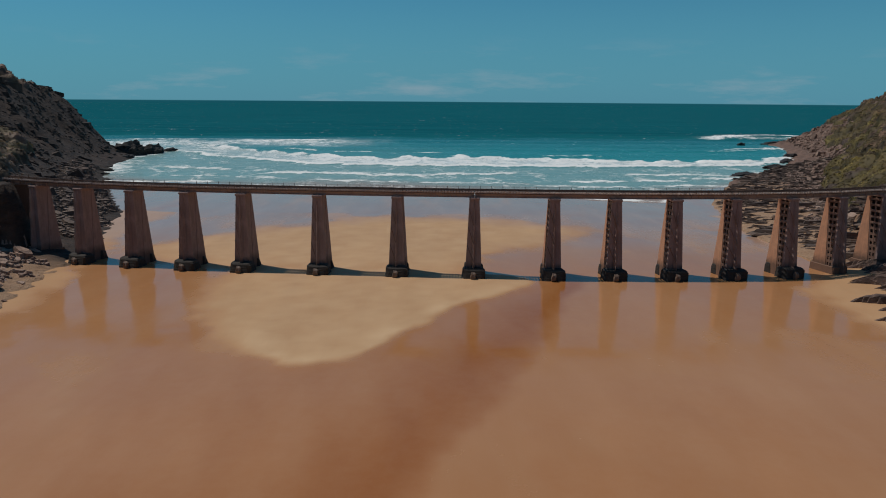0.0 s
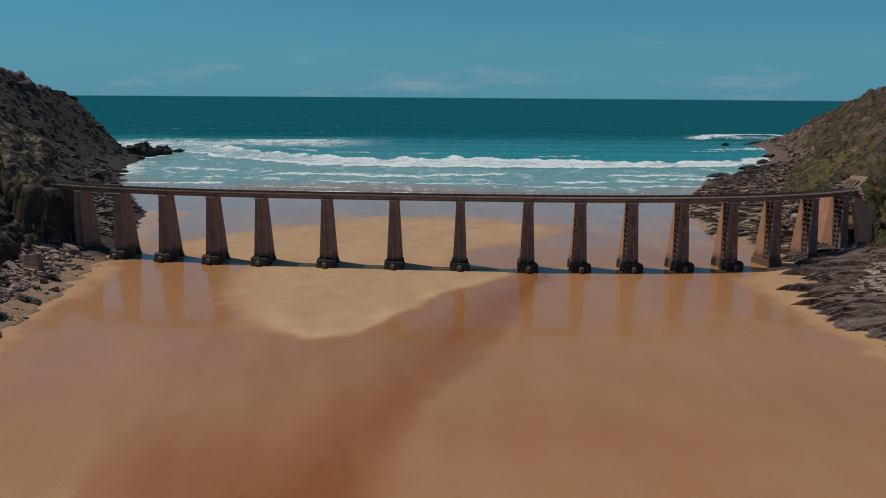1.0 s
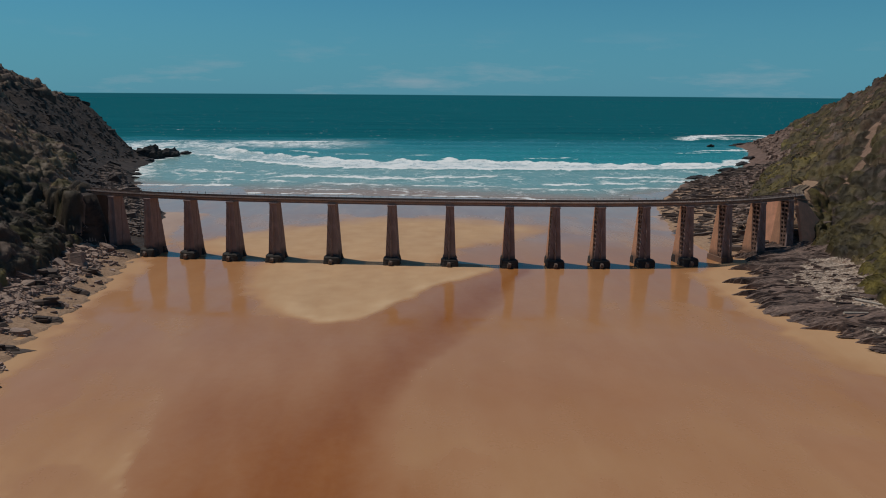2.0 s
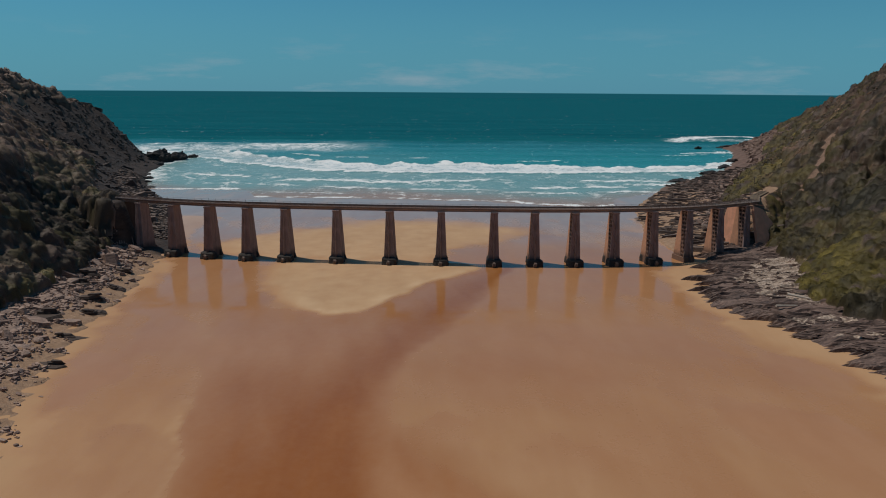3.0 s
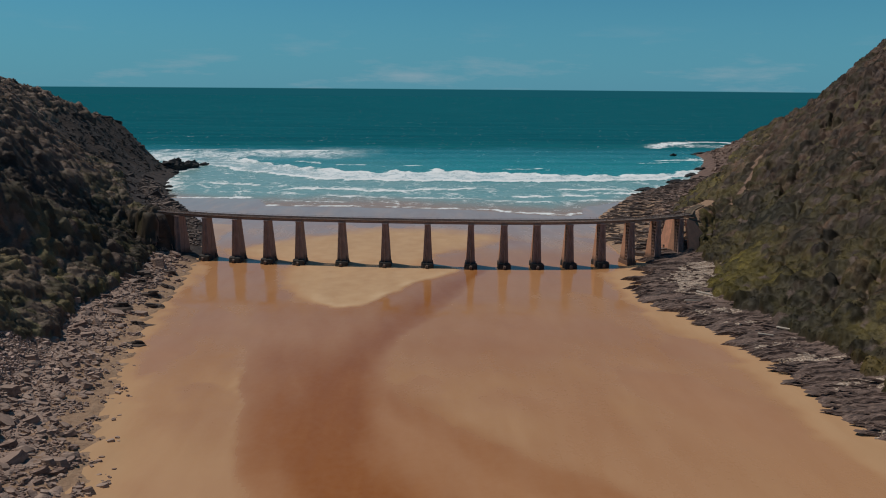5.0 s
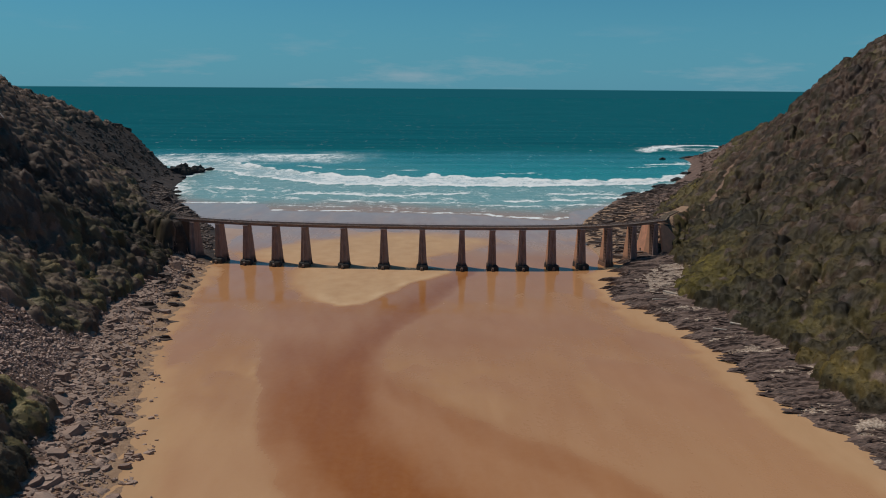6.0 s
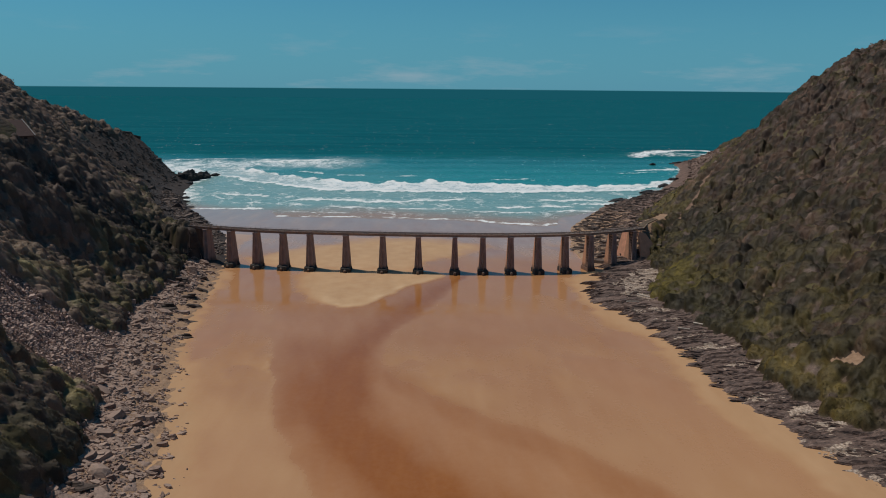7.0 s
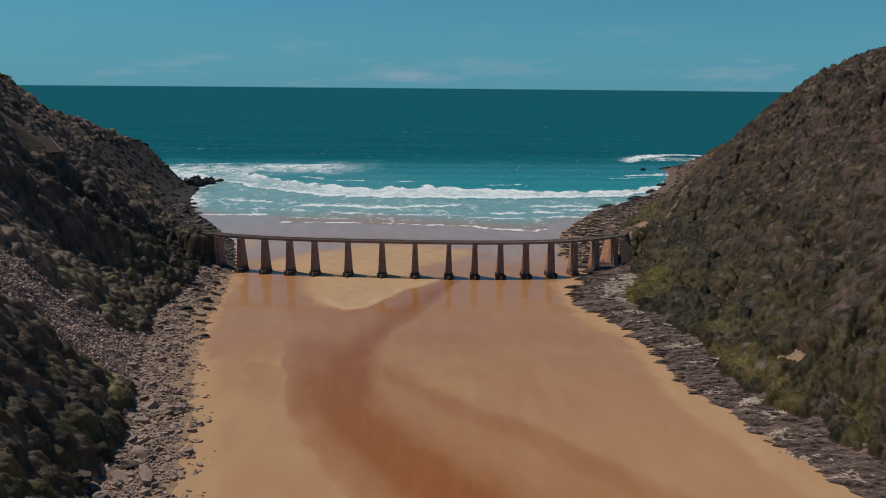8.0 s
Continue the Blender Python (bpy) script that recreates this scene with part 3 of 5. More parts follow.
    # a line of foam and coarse sand along the east edge of the river
    seam = 0.5 * smooth01(np.abs(east - 0.5), 1.5, 0.3) * smooth01(Y, -4, 10) * smooth01(Y, 96, 80) * smooth01(wobble(X, Y, 4.5, 59, 3), -0.3, 0.5)
    pale = np.maximum(np.maximum(0.62 * ridge, seam), 0.14 * bank + 0.14 * bank * wobble(X, Y * 1.5, 14, 52, 4))
    Z = 0.22 * bank + 0.1 * ridge - 0.10 * river + 0.03 * wobble(X, Y, 18, 33)
    Z = Z + 0.5 * smooth01(rim, 6, -6) + sand_fall(W) - 2.2 * smooth01(W - np.interp(X, BEACH[:, 0], BEACH[:, 1]) + 275, 222, 383)
    # where the sand's colour carries the reflected sky
    sky_grey = smooth01(Y + 10 * wobble(X, Y, 50, 53, 3), 148, 196) * (1 - bank)
    me = mesh_from("ground", np.stack([X, W, Z], -1).reshape(-1, 3), grid_faces(len(xs), len(ys)), SAND, True, sky_grey=sky_grey.ravel(), wet=wet.ravel(), deep=depth.ravel(), pale=pale.ravel())
    tagged(new("ground", me), "flat tan river-mouth sand with shallow orange-brown water", "sand", kind="structure")


build_sand()

# ---------------------------------------------------------------- sea
# shoreward edge of the main breaker
BREAKER = np.array([(-260, 540), (-190, 490), (-150, 452), (-118, 426), (-80, 402), (-40, 393), (0, 389), (60, 390), (110, 391), (150, 397), (190, 405), (240, 445), (300, 520)], float)
# smaller crests: x, y at one end, x, y at the other, breadth of the foam behind, strength
CRESTS = [(-92, 346, -10, 338, 20, 1.0), (-16, 339, 42, 352, 18, 0.95), (-156, 374, -112, 364, 15, 0.95), (-158, 306, -101, 308, 9, 0.9), (-140, 334, -70, 326, 8, 0.7), (95, 352, 150, 348, 14, 0.85), (60, 318, 122, 322, 11, 0.9), (118, 332, 172, 338, 12, 0.85),
          (40, 300, 86, 297, 8, 0.85), (-62, 318, -18, 313, 8, 0.75), (-14, 310, 44, 308, 7, 0.7), (96, 300, 138, 306, 9, 0.75), (-90, 298, -40, 295, 5, 0.7), (-190, 612, -98, 634, 24, 1.0), (-78, 500, -48, 496, 12, 0.9), (-120, 520, -92, 512, 14, 0.7),
          (-20, 496, 4, 494, 8, 0.8), (232, 548, 322, 570, 20, 1.05), (205, 520, 250, 535, 10, 0.6), (70, 470, 110, 474, 7, 0.7), (-250, 640, -200, 655, 16, 0.6), (-290, 622, -240, 640, 16, 0.6)]
CRESCENT = curve([(278, 690), (290, 722), (312, 755), (342, 784), (379, 795), (430, 776)])


def build_sea():
    xs = steps((-4900, -700, 300), (-700, -300, 20), (-300, 460, 2.2), (460, 700, 20), (700, 4900, 300))
    ys = steps((200, 255, 6), (255, 570, 1.6), (570, 840, 3.5), (840, 1600, 20), (1600, 5000, 200))
    X, Y = np.meshgrid(xs, ys)
    w = 12 * wobble(X, Y * 1.3, 110, 41, 4) + 3 * wobble(X, Y * 1.6, 26, 42, 3)
    ragged = 3.2 * wobble(X, Y * 0.25, 30, 42, 4) + 1.2 * wobble(X, Y * 0.5, 8, 46, 3)
    clumps = wobble(X, Y * 0.7, 34, 44, 5)
    shore = np.interp(X, BEACH[:, 0], BEACH[:, 1]) + 0.8 * ragged
    front = np.interp(X, BREAKER[:, 0], BREAKER[:, 1]) + 1.6 * ragged
    inside_bay = smooth01(X, -235, -190) * smooth01(X, 275, 225)
    # the main breaker: a solid white front, torn foam behind it, a second crest just breaking
    deep_ = np.interp(X, [-200, -120, -40, 10, 80, 150, 230], [62, 62, 52, 66, 46, 30, 24]) * (1 + 0.22 * clumps)
    d = Y - front
    main = np.where(d < 0, smooth01(d, -2.0, 0.0), np.where(d < deep_, 1.12 - 0.62 * smooth01(d, 3, 13 + 7 * clumps) + 0.52 * smooth01(d, deep_ - 15, deep_ - 4) * smooth01(clumps, -0.35, 0.2), 0.85 * smooth01(d - deep_, 9, 0)))
    foam = main * inside_bay * (0.70 + 0.30 * smooth01(X, -150, -60) + 0.32 * wobble(X, Y * 0.3, 42, 48, 3))
    lift = inside_bay * (1.0 * np.exp(-((d - 3) / 4.5) ** 2) + 1.3 * np.exp(-((d - deep_ + 4) / 5.0) ** 2) * smooth01(clumps, -0.5, 0.2))
    for x0, y0, x1, y1, wide, strong in CRESTS:
        s = (X - x0) / (x1 - x0)
        crest = y0 + (y1 - y0) * np.clip(s, -0.2, 1.2) + ragged * min(1.2, wide / 9)
        ends = smooth01(s, -0.04, 0.10) * smooth01(s, 1.04, 0.90)
        e = Y - crest
        trail = np.where(e < 0, smooth01(e, -1.6, -0.2), np.clip(1 - e / (wide * (1 + 0.4 * wobble(X, Y, 24, 43, 3))), 0, 1) ** 0.9)
        foam = np.maximum(foam, strong * ends * trail)
        lift += 0.035 * wide * strong * ends * np.exp(-((e - 2) / (1.2 + 0.14 * wide)) ** 2)
    # wash on the beach, old foam between it and the breaker
    e = Y - shore
    foam = np.maximum(foam, smooth01(e, -2.5, -0.5) * smooth01(e, 6, 1.2) * (0.66 + 0.5 * clumps) * smooth01(X, -180, -160) * smooth01(X, 130, 100))
    surf = smooth01(e, 0, 12) * smooth01(d, 3, -8) * inside_bay
    foam = np.maximum(foam, surf * (0.10 + 0.24 * smooth01(clumps, -0.1, 0.6)))
    # torn water beyond the breaker on the east side, wash round both headlands
    outer = smooth01(np.abs(Y - 600 - 0.16 * (X + 165) + 16 * wobble(X, Y, 70, 50, 4)), 75, 8) * smooth01(X, -330, -280) * smooth01(X, -30, -110)
    foam = np.maximum(foam, 0.48 * outer)
    foam = np.maximum(foam, 0.74 * smooth01(-line_distance(X, Y, [(-178, 350), (-214, 430), (-205, 485), (-250, 560)]), -30, -4))
    foam = np.maximum(foam, 0.52 * smooth01(-line_distance(X, Y, [(160, 338), (216, 398), (262, 478), (312, 590)]), -30, -3))
    horn = line_distance(X, Y, CRESCENT)
    foam = np.maximum(foam, 0.78 * smooth01(horn, 24 * smooth01(Y, 672, 735) * smooth01(X, 440, 330) + 5, 1.5))
    foam = np.maximum(foam, 0.46 * smooth01(-line_distance(X, Y, [(330, 740), (420, 720)]), -45, -8))
    swell = 0.45 * np.sin((Y + 0.8 * w) * 2 * np.pi / 52) * smooth01(Y, 400, 520) + 0.12 * wobble(X, Y * 1.5, 14, 45, 3)
    Z = -1.6 + lift + swell * smooth01(Y, 290, 380) * smooth01(Y, 1500, 700)
    shallow = smooth01(Y + 1.6 * w, 800, 430) * 0.95
    sandy = smooth01(e + 0.6 * w, 52, 2)
    veil = inside_bay * smooth01(d, -2, 1) * smooth01(d, deep_ + 5, deep_ - 3) * (0.86 + 0.25 * clumps) * (0.45 + 0.55 * smooth01(X, -150, -40))
    veil = np.maximum(veil, 0.42 * outer * (1 + clumps))
    milk = 0.7 * surf + 0.5 * inside_bay * smooth01(d, -2, 4) * smooth01(d, deep_ + 6, deep_ - 8) + 0.34 * outer + 0.28 * np.clip(foam, 0, 1) + 0.22 * smooth01(Y + w, 620, 480) * smooth01(X, 60, -60) * inside_bay
    me = mesh_from("water", np.stack([X, Y, Z], -1).reshape(-1, 3), grid_faces(len(xs), len(ys)), SEA, True, foam=foam.ravel(), veil=np.clip(veil, 0, 0.95).ravel(), shallow=shallow.ravel(), sandy=sandy.ravel(), milk=np.clip(milk, 0, 0.85).ravel())
    tagged(new("water", me), "teal ocean with rows of white breaking waves", "sea", kind="structure")


build_sea()
# ---------------------------------------------------------------- the railway bridge
PIER_X = [-94.8, -82.4, -69.5, -56.5, -43.6, -26.6, -9.4, 7.2, 24.2, 37.2, 50.1, 63.0, 76.0, 88.3, 100.1, 111.3]


def line_y(x):
    return 138.1 - 0.0642 * x + 4.81e-4 * x**2 + 2.06e-6 * x**3 + 7.93e-8 * x**4


START, END = (-105.3, line_y(-105.3)), (116.4, line_y(116.4))
STATIONS = [Vector((*START, 0))] + [Vector((x, line_y(x), 0)) for x in PIER_X] + [Vector((*END, 0))]


def heading(i):
    a, b = STATIONS[max(i - 1, 0)], STATIONS[min(i + 1, len(STATIONS) - 1)]
    return math.degrees(math.atan2(b.y - a.y, b.x - a.x))


def lump(size, seed, cuts=2, amount=0.18, flat=1.0):
    """A rough block of rock about size long, wide and high, on its foot."""
    rng = random.Random(seed)
    bm = bmesh.new()
    bmesh.ops.create_icosphere(bm, subdivisions=cuts, radius=1)
    o = Vector((rng.uniform(0, 99), rng.uniform(0, 99), rng.uniform(0, 99)))
    planes = [(Vector((rng.gauss(0, 1), rng.gauss(0, 1), rng.gauss(0, 0.8))).normalized(), rng.uniform(0.55, 0.85)) for _ in range(7)]
    for v in bm.verts:
        p = v.co.copy()
        for n_, far in planes:
            over = p.dot(n_) - far
            if over > 0:
                p -= n_ * over * 0.9
        p *= 1 + amount * noise.noise(p * 2.2 + o)
        v.co = Vector((p.x * size[0] / 2, p.y * size[1] / 2, p.z * size[2] / 2 * flat))
    return bm


def build_pier(in_water):
    root = tagged(new("bridge_pier"), "tall tapered brown concrete railway pier with dark steel bracing" if in_water else "tall concrete pier with orange sunward side and steel bracing on the shore", "pier", "piers of the railway bridge")
    part("rear_leg", bevel(frustum((-1.85, 1.85, -1.1, 3.15), (-1.03, 1.03, 1.15, 1.8), -2.2, 16), 0.07), CONCRETE, root)
    # added skin: sunlight on this side of the pier, put in as orange colour
    part("sunward_skin", frustum((-1.91, -1.83, -1.1, 3.1), (-1.09, -1.01, 1.15, 1.76), -2.2, 15.9), SUNLIT, root, "thin orange skin on the sunward side")
    part("front_leg", bevel(frustum((-1.85, 1.85, -3.2, -2.55), (-1.03, 1.03, -2.0, -1.7), -2.2, 16), 0.07), CONCRETE, root)
    # web coloured dark for the shade inside the recess
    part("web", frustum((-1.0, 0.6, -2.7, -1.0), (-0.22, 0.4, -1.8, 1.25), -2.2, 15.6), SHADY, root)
    part("side_wall", frustum((0.6, 1.72, -2.7, -1.0), (0.4, 0.93, -1.8, 1.25), -2.2, 15.6), CONCRETE, root)
    part("cap", bevel(frustum((-1.16, 1.16, -2.2, 1.95), (-1.16, 1.16, -2.2, 1.95), 15.6, 16.05), 0.06), CONCRETE, root)
    # rib that stands against the stream, all the way up
    bm = bmesh.new()
    low = [bm.verts.new(p) for p in ((-0.5, -3.15, -2), (0.5, -3.15, -2), (0, -4.6, -2))]
    top = [bm.verts.new(p) for p in ((-0.2, -1.95, 15.5), (0.2, -1.95, 15.5), (0, -2.3, 15.5))]
    bm.faces.new(low), bm.faces.new(top[::-1])
    for i in range(3):
        bm.faces.new((low[i], low[(i + 1) % 3], top[(i + 1) % 3], top[i]))
    part("cutwater", bm, CONCRETE, root)
    if in_water:
        for v, long_, seed, k in ((-2.9, 4.2, 3, 0.98), (2.1, 2.7, 8, 0.86)):
            bm = frustum((-2.75 * k, 2.75 * k, -long_ / 2, long_ / 2), (-2.3 * k, 2.3 * k, -long_ / 2 + 0.4, long_ / 2 - 0.4), -1.0, 2.3)
            bevel(bm, 0.75, 3)
            for q in bm.verts:
                q.co += 0.4 * noise.noise_vector(q.co * 0.9 + Vector((seed, 0, 0)))
            bmesh.ops.translate(bm, verts=bm.verts, vec=(0, v, -1.1))
            part("footing", bm, FOOTING, root, "black weed-covered footing")
        bm = lump((1.4, 1.7, 2.2), 77, 2, 0.3)
        bmesh.ops.translate(bm, verts=bm.verts, vec=(-0.1, -5.0, -0.35))
        part("footing_nose", bm, SLATE, root, "grey stone nose of the footing")
    else:
        part("plinth", bevel(frustum((-2.05, 2.05, -3.5, 3.5), (-1.95, 1.95, -3.4, 3.4), -2.2, 0.6), 0.12), SUNLIT, root)

    # steel bracing in the recess on the one open side
    def at(f, z):
        k = (z + 1) / 17
        return (-1.62 + 0.72 * k, (-2.5 + 0.8 * k) * (1 - f) + (-1.05 + 2.2 * k) * f, z)

    for f in (0.04, 0.5, 0.96):
        part("brace_post", bar(at(f, -0.6), at(f, 15.5), 0.34, 0.24, up=(1, 0, 0)), LATTICE, root)
    for i in range(12):
        z = 0.3 + i * 1.33
        part("brace_rung", bar(at(0.0, z), at(1.0, z), 0.24, 0.52), LATTICE, root)
    for i in range(5):
        z = 1.0 + i * 1.5
        part("brace_diagonal", bar(at(0.05, z), at(0.95, z + 1.9), 0.12, 0.14), LATTICE, root)
    for z in (2.5, 6.4, 10.3):
        k, m_ = (z + 1) / 17, (z + 4.4) / 17
        part("tie_rod", bar((-0.08 - 0.05 * k, -4.6 + 2.25 * k, z), (-1.74 + 0.77 * m_, -3.2 + 1.15 * m_, z + 3.4), 0.10, 0.10), LATTICE, root)
    return root


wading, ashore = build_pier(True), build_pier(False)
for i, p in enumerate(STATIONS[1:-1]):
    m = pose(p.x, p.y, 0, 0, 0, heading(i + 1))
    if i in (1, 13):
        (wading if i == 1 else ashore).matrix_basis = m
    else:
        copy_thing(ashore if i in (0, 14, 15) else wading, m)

sleeper_mesh = None
for i, (a, b) in enumerate(zip(STATIONS[:-1], STATIONS[1:])):
    long_, wide = (b - a).length, 2.5
    big = 5 <= i <= 8
    low = 16.02
    span_ = tagged(new("bridge_span"), "rust-brown steel girder span with timber sleepers and railway track", "bridge span", "spans of the railway bridge")
    span_.matrix_basis = pose(a.x, a.y, 0, 0, 0, math.degrees(math.atan2(b.y - a.y, b.x - a.x)))
    for v in (-0.95, 0.95):
        bm = frustum((0.06, long_ - 0.06, v - 0.05, v + 0.05), (0.06, long_ - 0.06, v - 0.05, v + 0.05), low + 0.1, 17.0)
        frustum((0.05, long_ - 0.05, v - 0.24, v + 0.24), (0.05, long_ - 0.05, v - 0.24, v + 0.24), low, low + 0.12, bm)
        frustum((0.05, long_ - 0.05, v - 0.24, v + 0.24), (0.05, long_ - 0.05, v - 0.24, v + 0.24), 16.98, 17.08, bm)
        part("girder", bm, GIRDER, span_)
        n_ = int(long_ / 1.6)
        for k in range(1, n_):
            u = long_ * k / n_
            part("stiffener", frustum((u - 0.05, u + 0.05, v - 0.2, v + 0.2), (u - 0.05, u + 0.05, v - 0.2, v + 0.2), low + 0.12, 16.98), GIRDER, span_)
    for u in (0.5, long_ / 2, long_ - 0.5):
        part("cross_frame", bar((u, -0.9, 16.3), (u, 0.9, 16.9), 0.14, 0.14), GIRDER, span_)
    if sleeper_mesh is None:
        bm = bevel(frustum((-0.13, 0.13, -1.95, 1.95), (-0.13, 0.13, -1.95, 1.95), 0, 0.36), 0.02)
        keep = part("sleeper", bm, SLEEPER, span_)
        sleeper_mesh = keep.data
        bpy.data.objects.remove(keep)
    n_ = int(long_ / 0.62)
    for k in range(n_):
        ob = new("sleeper", sleeper_mesh)
        ob.parent = span_
        ob.matrix_basis = pose(long_ * (k + 0.5) / n_, random.uniform(-0.06, 0.06), 17.09, 0, 0, random.uniform(-1, 1))
    for v in (-0.53, 0.53):
        bm = frustum((0, long_, v - 0.06, v + 0.06), (0, long_, v - 0.06, v + 0.06), 17.455, 17.48)
        frustum((0, long_, v - 0.012, v + 0.012), (0, long_, v - 0.012, v + 0.012), 17.48, 17.57, bm)
        frustum((0, long_, v - 0.035, v + 0.035), (0, long_, v - 0.035, v + 0.035), 17.57, 17.61, bm)
        part("rail", bm, RAIL, span_)
    # walkway with posts and cables on both sides
    for v in (-1.72, 1.72):
        part("edge_beam", frustum((0, long_, v * 0.86 - 0.09, v * 0.86 + 0.09), (0, long_, v * 0.86 - 0.09, v * 0.86 + 0.09), 17.456, 17.58), RAIL, span_)
        part("walkway_angle", frustum((0, long_, v - 0.06, v + 0.06), (0, long_, v - 0.06, v + 0.06), 16.9, 17.07), EDGE, span_)
        part("hand_cable", bar((0, v, 18.0), (long_, v, 18.0), 0.03, 0.03), RAIL, span_)
        n_ = max(2, int(round(long_ / 2.5)))
        for k in range(n_):
            u = long_ * (k + 0.5) / n_
            part("railing_post", bar((u, v, 17.3), (u + random.uniform(-0.03, 0.03), v, 18.1 + random.uniform(-0.05, 0.1)), 0.08, 0.08), RAIL, span_)
# ---------------------------------------------------------------- abutments
def at_station(name, i, label, category):
    root = tagged(new(name), label, category)
    p = STATIONS[i]
    root.matrix_basis = pose(p.x, p.y, 0, 0, 0, heading(i))
    return root


west = at_station("bridge_abutment", len(STATIONS) - 2, "orange concrete bridge abutment with a sloping wing wall", "abutment")
part("front_wall", bevel(frustum((-1.3, 1.4, 1.6, 9.2), (-0.4, 1.2, 1.1, 6.0), 0.5, 15.9), 0.1), ORANGE, west)
bm = bmesh.new()
low = [(1.7, -7, -1), (13, -9.5, -1), (13, -8.3, 4.0), (5.5, -3.4, 14.8), (1.7, -2.6, 16.0)]
a = [bm.verts.new(p) for p in low]
b = [bm.verts.new((x, y + 1.0, z)) for x, y, z in low]
bm.faces.new(a), bm.faces.new(b[::-1])
for i in range(5):
    bm.faces.new((a[i], a[(i + 1) % 5], b[(i + 1) % 5], b[i]))
part("wing_wall", bm, ORANGE, west)
part("coping", bar((1.6, -1.7, 16.55), (6.2, -2.7, 15.8), 1.2, 0.3), WALLCON, west)

east = at_station("bridge_abutment", 0, "dark shaded concrete bridge abutment against the scrubby slope", "abutment")
# the dark tone of wall and parapet stands for the slope's shade
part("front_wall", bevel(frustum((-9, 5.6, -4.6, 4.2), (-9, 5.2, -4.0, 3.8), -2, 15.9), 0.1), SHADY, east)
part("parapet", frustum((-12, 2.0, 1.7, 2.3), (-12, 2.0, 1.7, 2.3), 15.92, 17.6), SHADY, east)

# ---------------------------------------------------------------- stones
rng = np.random.default_rng(7)


def slab_shape(dims, seed, layers=2):
    """A flat angular slab with a ragged outline and a smaller layer on top; corners and triangles."""
    g = np.random.default_rng(seed)
    vs, fs = [], []
    z, scale, shift = -dims[2] / 2, 1.0, np.zeros(2)
    for _ in range(layers):
        n_ = int(g.integers(6, 9))
        a = np.sort((np.arange(n_) + g.uniform(-0.35, 0.35, n_)) * 2 * np.pi / n_)
        r = g.uniform(0.72, 1.1, n_) * scale
        out_ = np.stack([np.sign(np.cos(a)) * np.abs(np.cos(a)) ** 0.8 * r * dims[0] / 2, np.sin(a) * r * dims[1] / 2], -1) + shift
        high = dims[2] / layers * g.uniform(0.8, 1.3)
        slope = g.normal(0, 0.05, 2)
        base = len(vs)
        for k, f in ((0.0, 1.06), (1.0, g.uniform(0.86, 0.95))):
            for p in out_:
                q = shift + (p - shift) * f
                vs.append((q[0], q[1], z + k * (high + q @ slope)))
        vs.append((shift[0], shift[1], z + high * 1.04))
        for i in range(n_):
            j = (i + 1) % n_
            fs += [(base + i, base + j, base + n_ + j), (base + i, base + n_ + j, base + n_ + i), (base + n_ + i, base + n_ + j, base + 2 * n_)]
        z, scale, shift = z + high * 0.9, scale * g.uniform(0.5, 0.8), shift + g.normal(0, 0.12, 2) * np.array(dims[:2])
    return np.array(vs), np.array(fs)


def stone_shapes(count, dims, seed):
    """A few rough stones as arrays of corners and triangles."""
    shapes = []
    for i in range(count):
        bm = lump(dims, seed + i, 2, 0.2)
        bm.verts.ensure_lookup_table()
        shapes.append((np.array([p.co for p in bm.verts]), np.array([[p.index for p in q.verts] for q in bm.faces])))
        bm.free()
    return shapes


def strew(name, shapes, places, sizes, turns, tilts, material, label, category, squash=None):
    """Many stones in one mesh: the same shapes at each place, sized, turned and tilted."""
    vs, fs, base = [], [], 0
    for i, (p, s, a, t) in enumerate(zip(places, sizes, turns, tilts)):
        v, f = shapes[i % len(shapes)]
        ca, sa, ct, st = math.cos(a), math.sin(a), math.cos(t), math.sin(t)
        m = np.array([[ca, -sa, 0], [sa, ca, 0], [0, 0, 1]]) @ np.array([[ct, 0, st], [0, 1, 0], [-st, 0, ct]])
        vs.append((v * s) @ m.T + p)
        fs.append(f + base)
        base += len(v)
    me = mesh_from(name, np.concatenate(vs), np.concatenate(fs), material)
    return tagged(new(name, me), label, category, kind="stuff")


def shelf_points(n, rows, sign, y0, y1, a, b, seed, extra=0.0):
    """Places on the rock shelf; a and b: where across its breadth, 0 at the foot of the slope and 1 at the sand."""
    g = np.random.default_rng(seed)
    y = g.uniform(y0, y1, n) * LONG
    ry, rx, rs, rc, rw = np.array(rows, float).T
    w = np.interp(y, ry, rw) + extra
    x = np.interp(y, ry, rx) - sign * w * (a + (b - a) * g.random(n)) + 1.5 * wobble(y, y * 0, 17, seed, 2)
    return x, y, g


slab_forms = [slab_shape((1.7, 0.95, 0.6), 100 + i, 1 + i % 2) for i in range(12)]
chunk_forms = [slab_shape((1.25, 0.95, 0.75), 140 + i, 1 + i % 2) for i in range(12)]

def lay_sheet(name, X, Y, Z, keep_, material, label, smooth, **attributes):
    quads = grid_faces(X.shape[1], X.shape[0])
    quads = quads[keep_.ravel()[quads].all(1)]
    used = np.unique(quads)
    back_ = np.zeros(X.size, int)
    back_[used] = np.arange(len(used))
    me = mesh_from(name, np.stack([X, Y, Z], -1).reshape(-1, 3)[used], back_[quads], material, smooth, **{key: a.ravel()[used] for key, a in attributes.items()})
    return tagged(new(name, me), label, "rock", kind="structure")


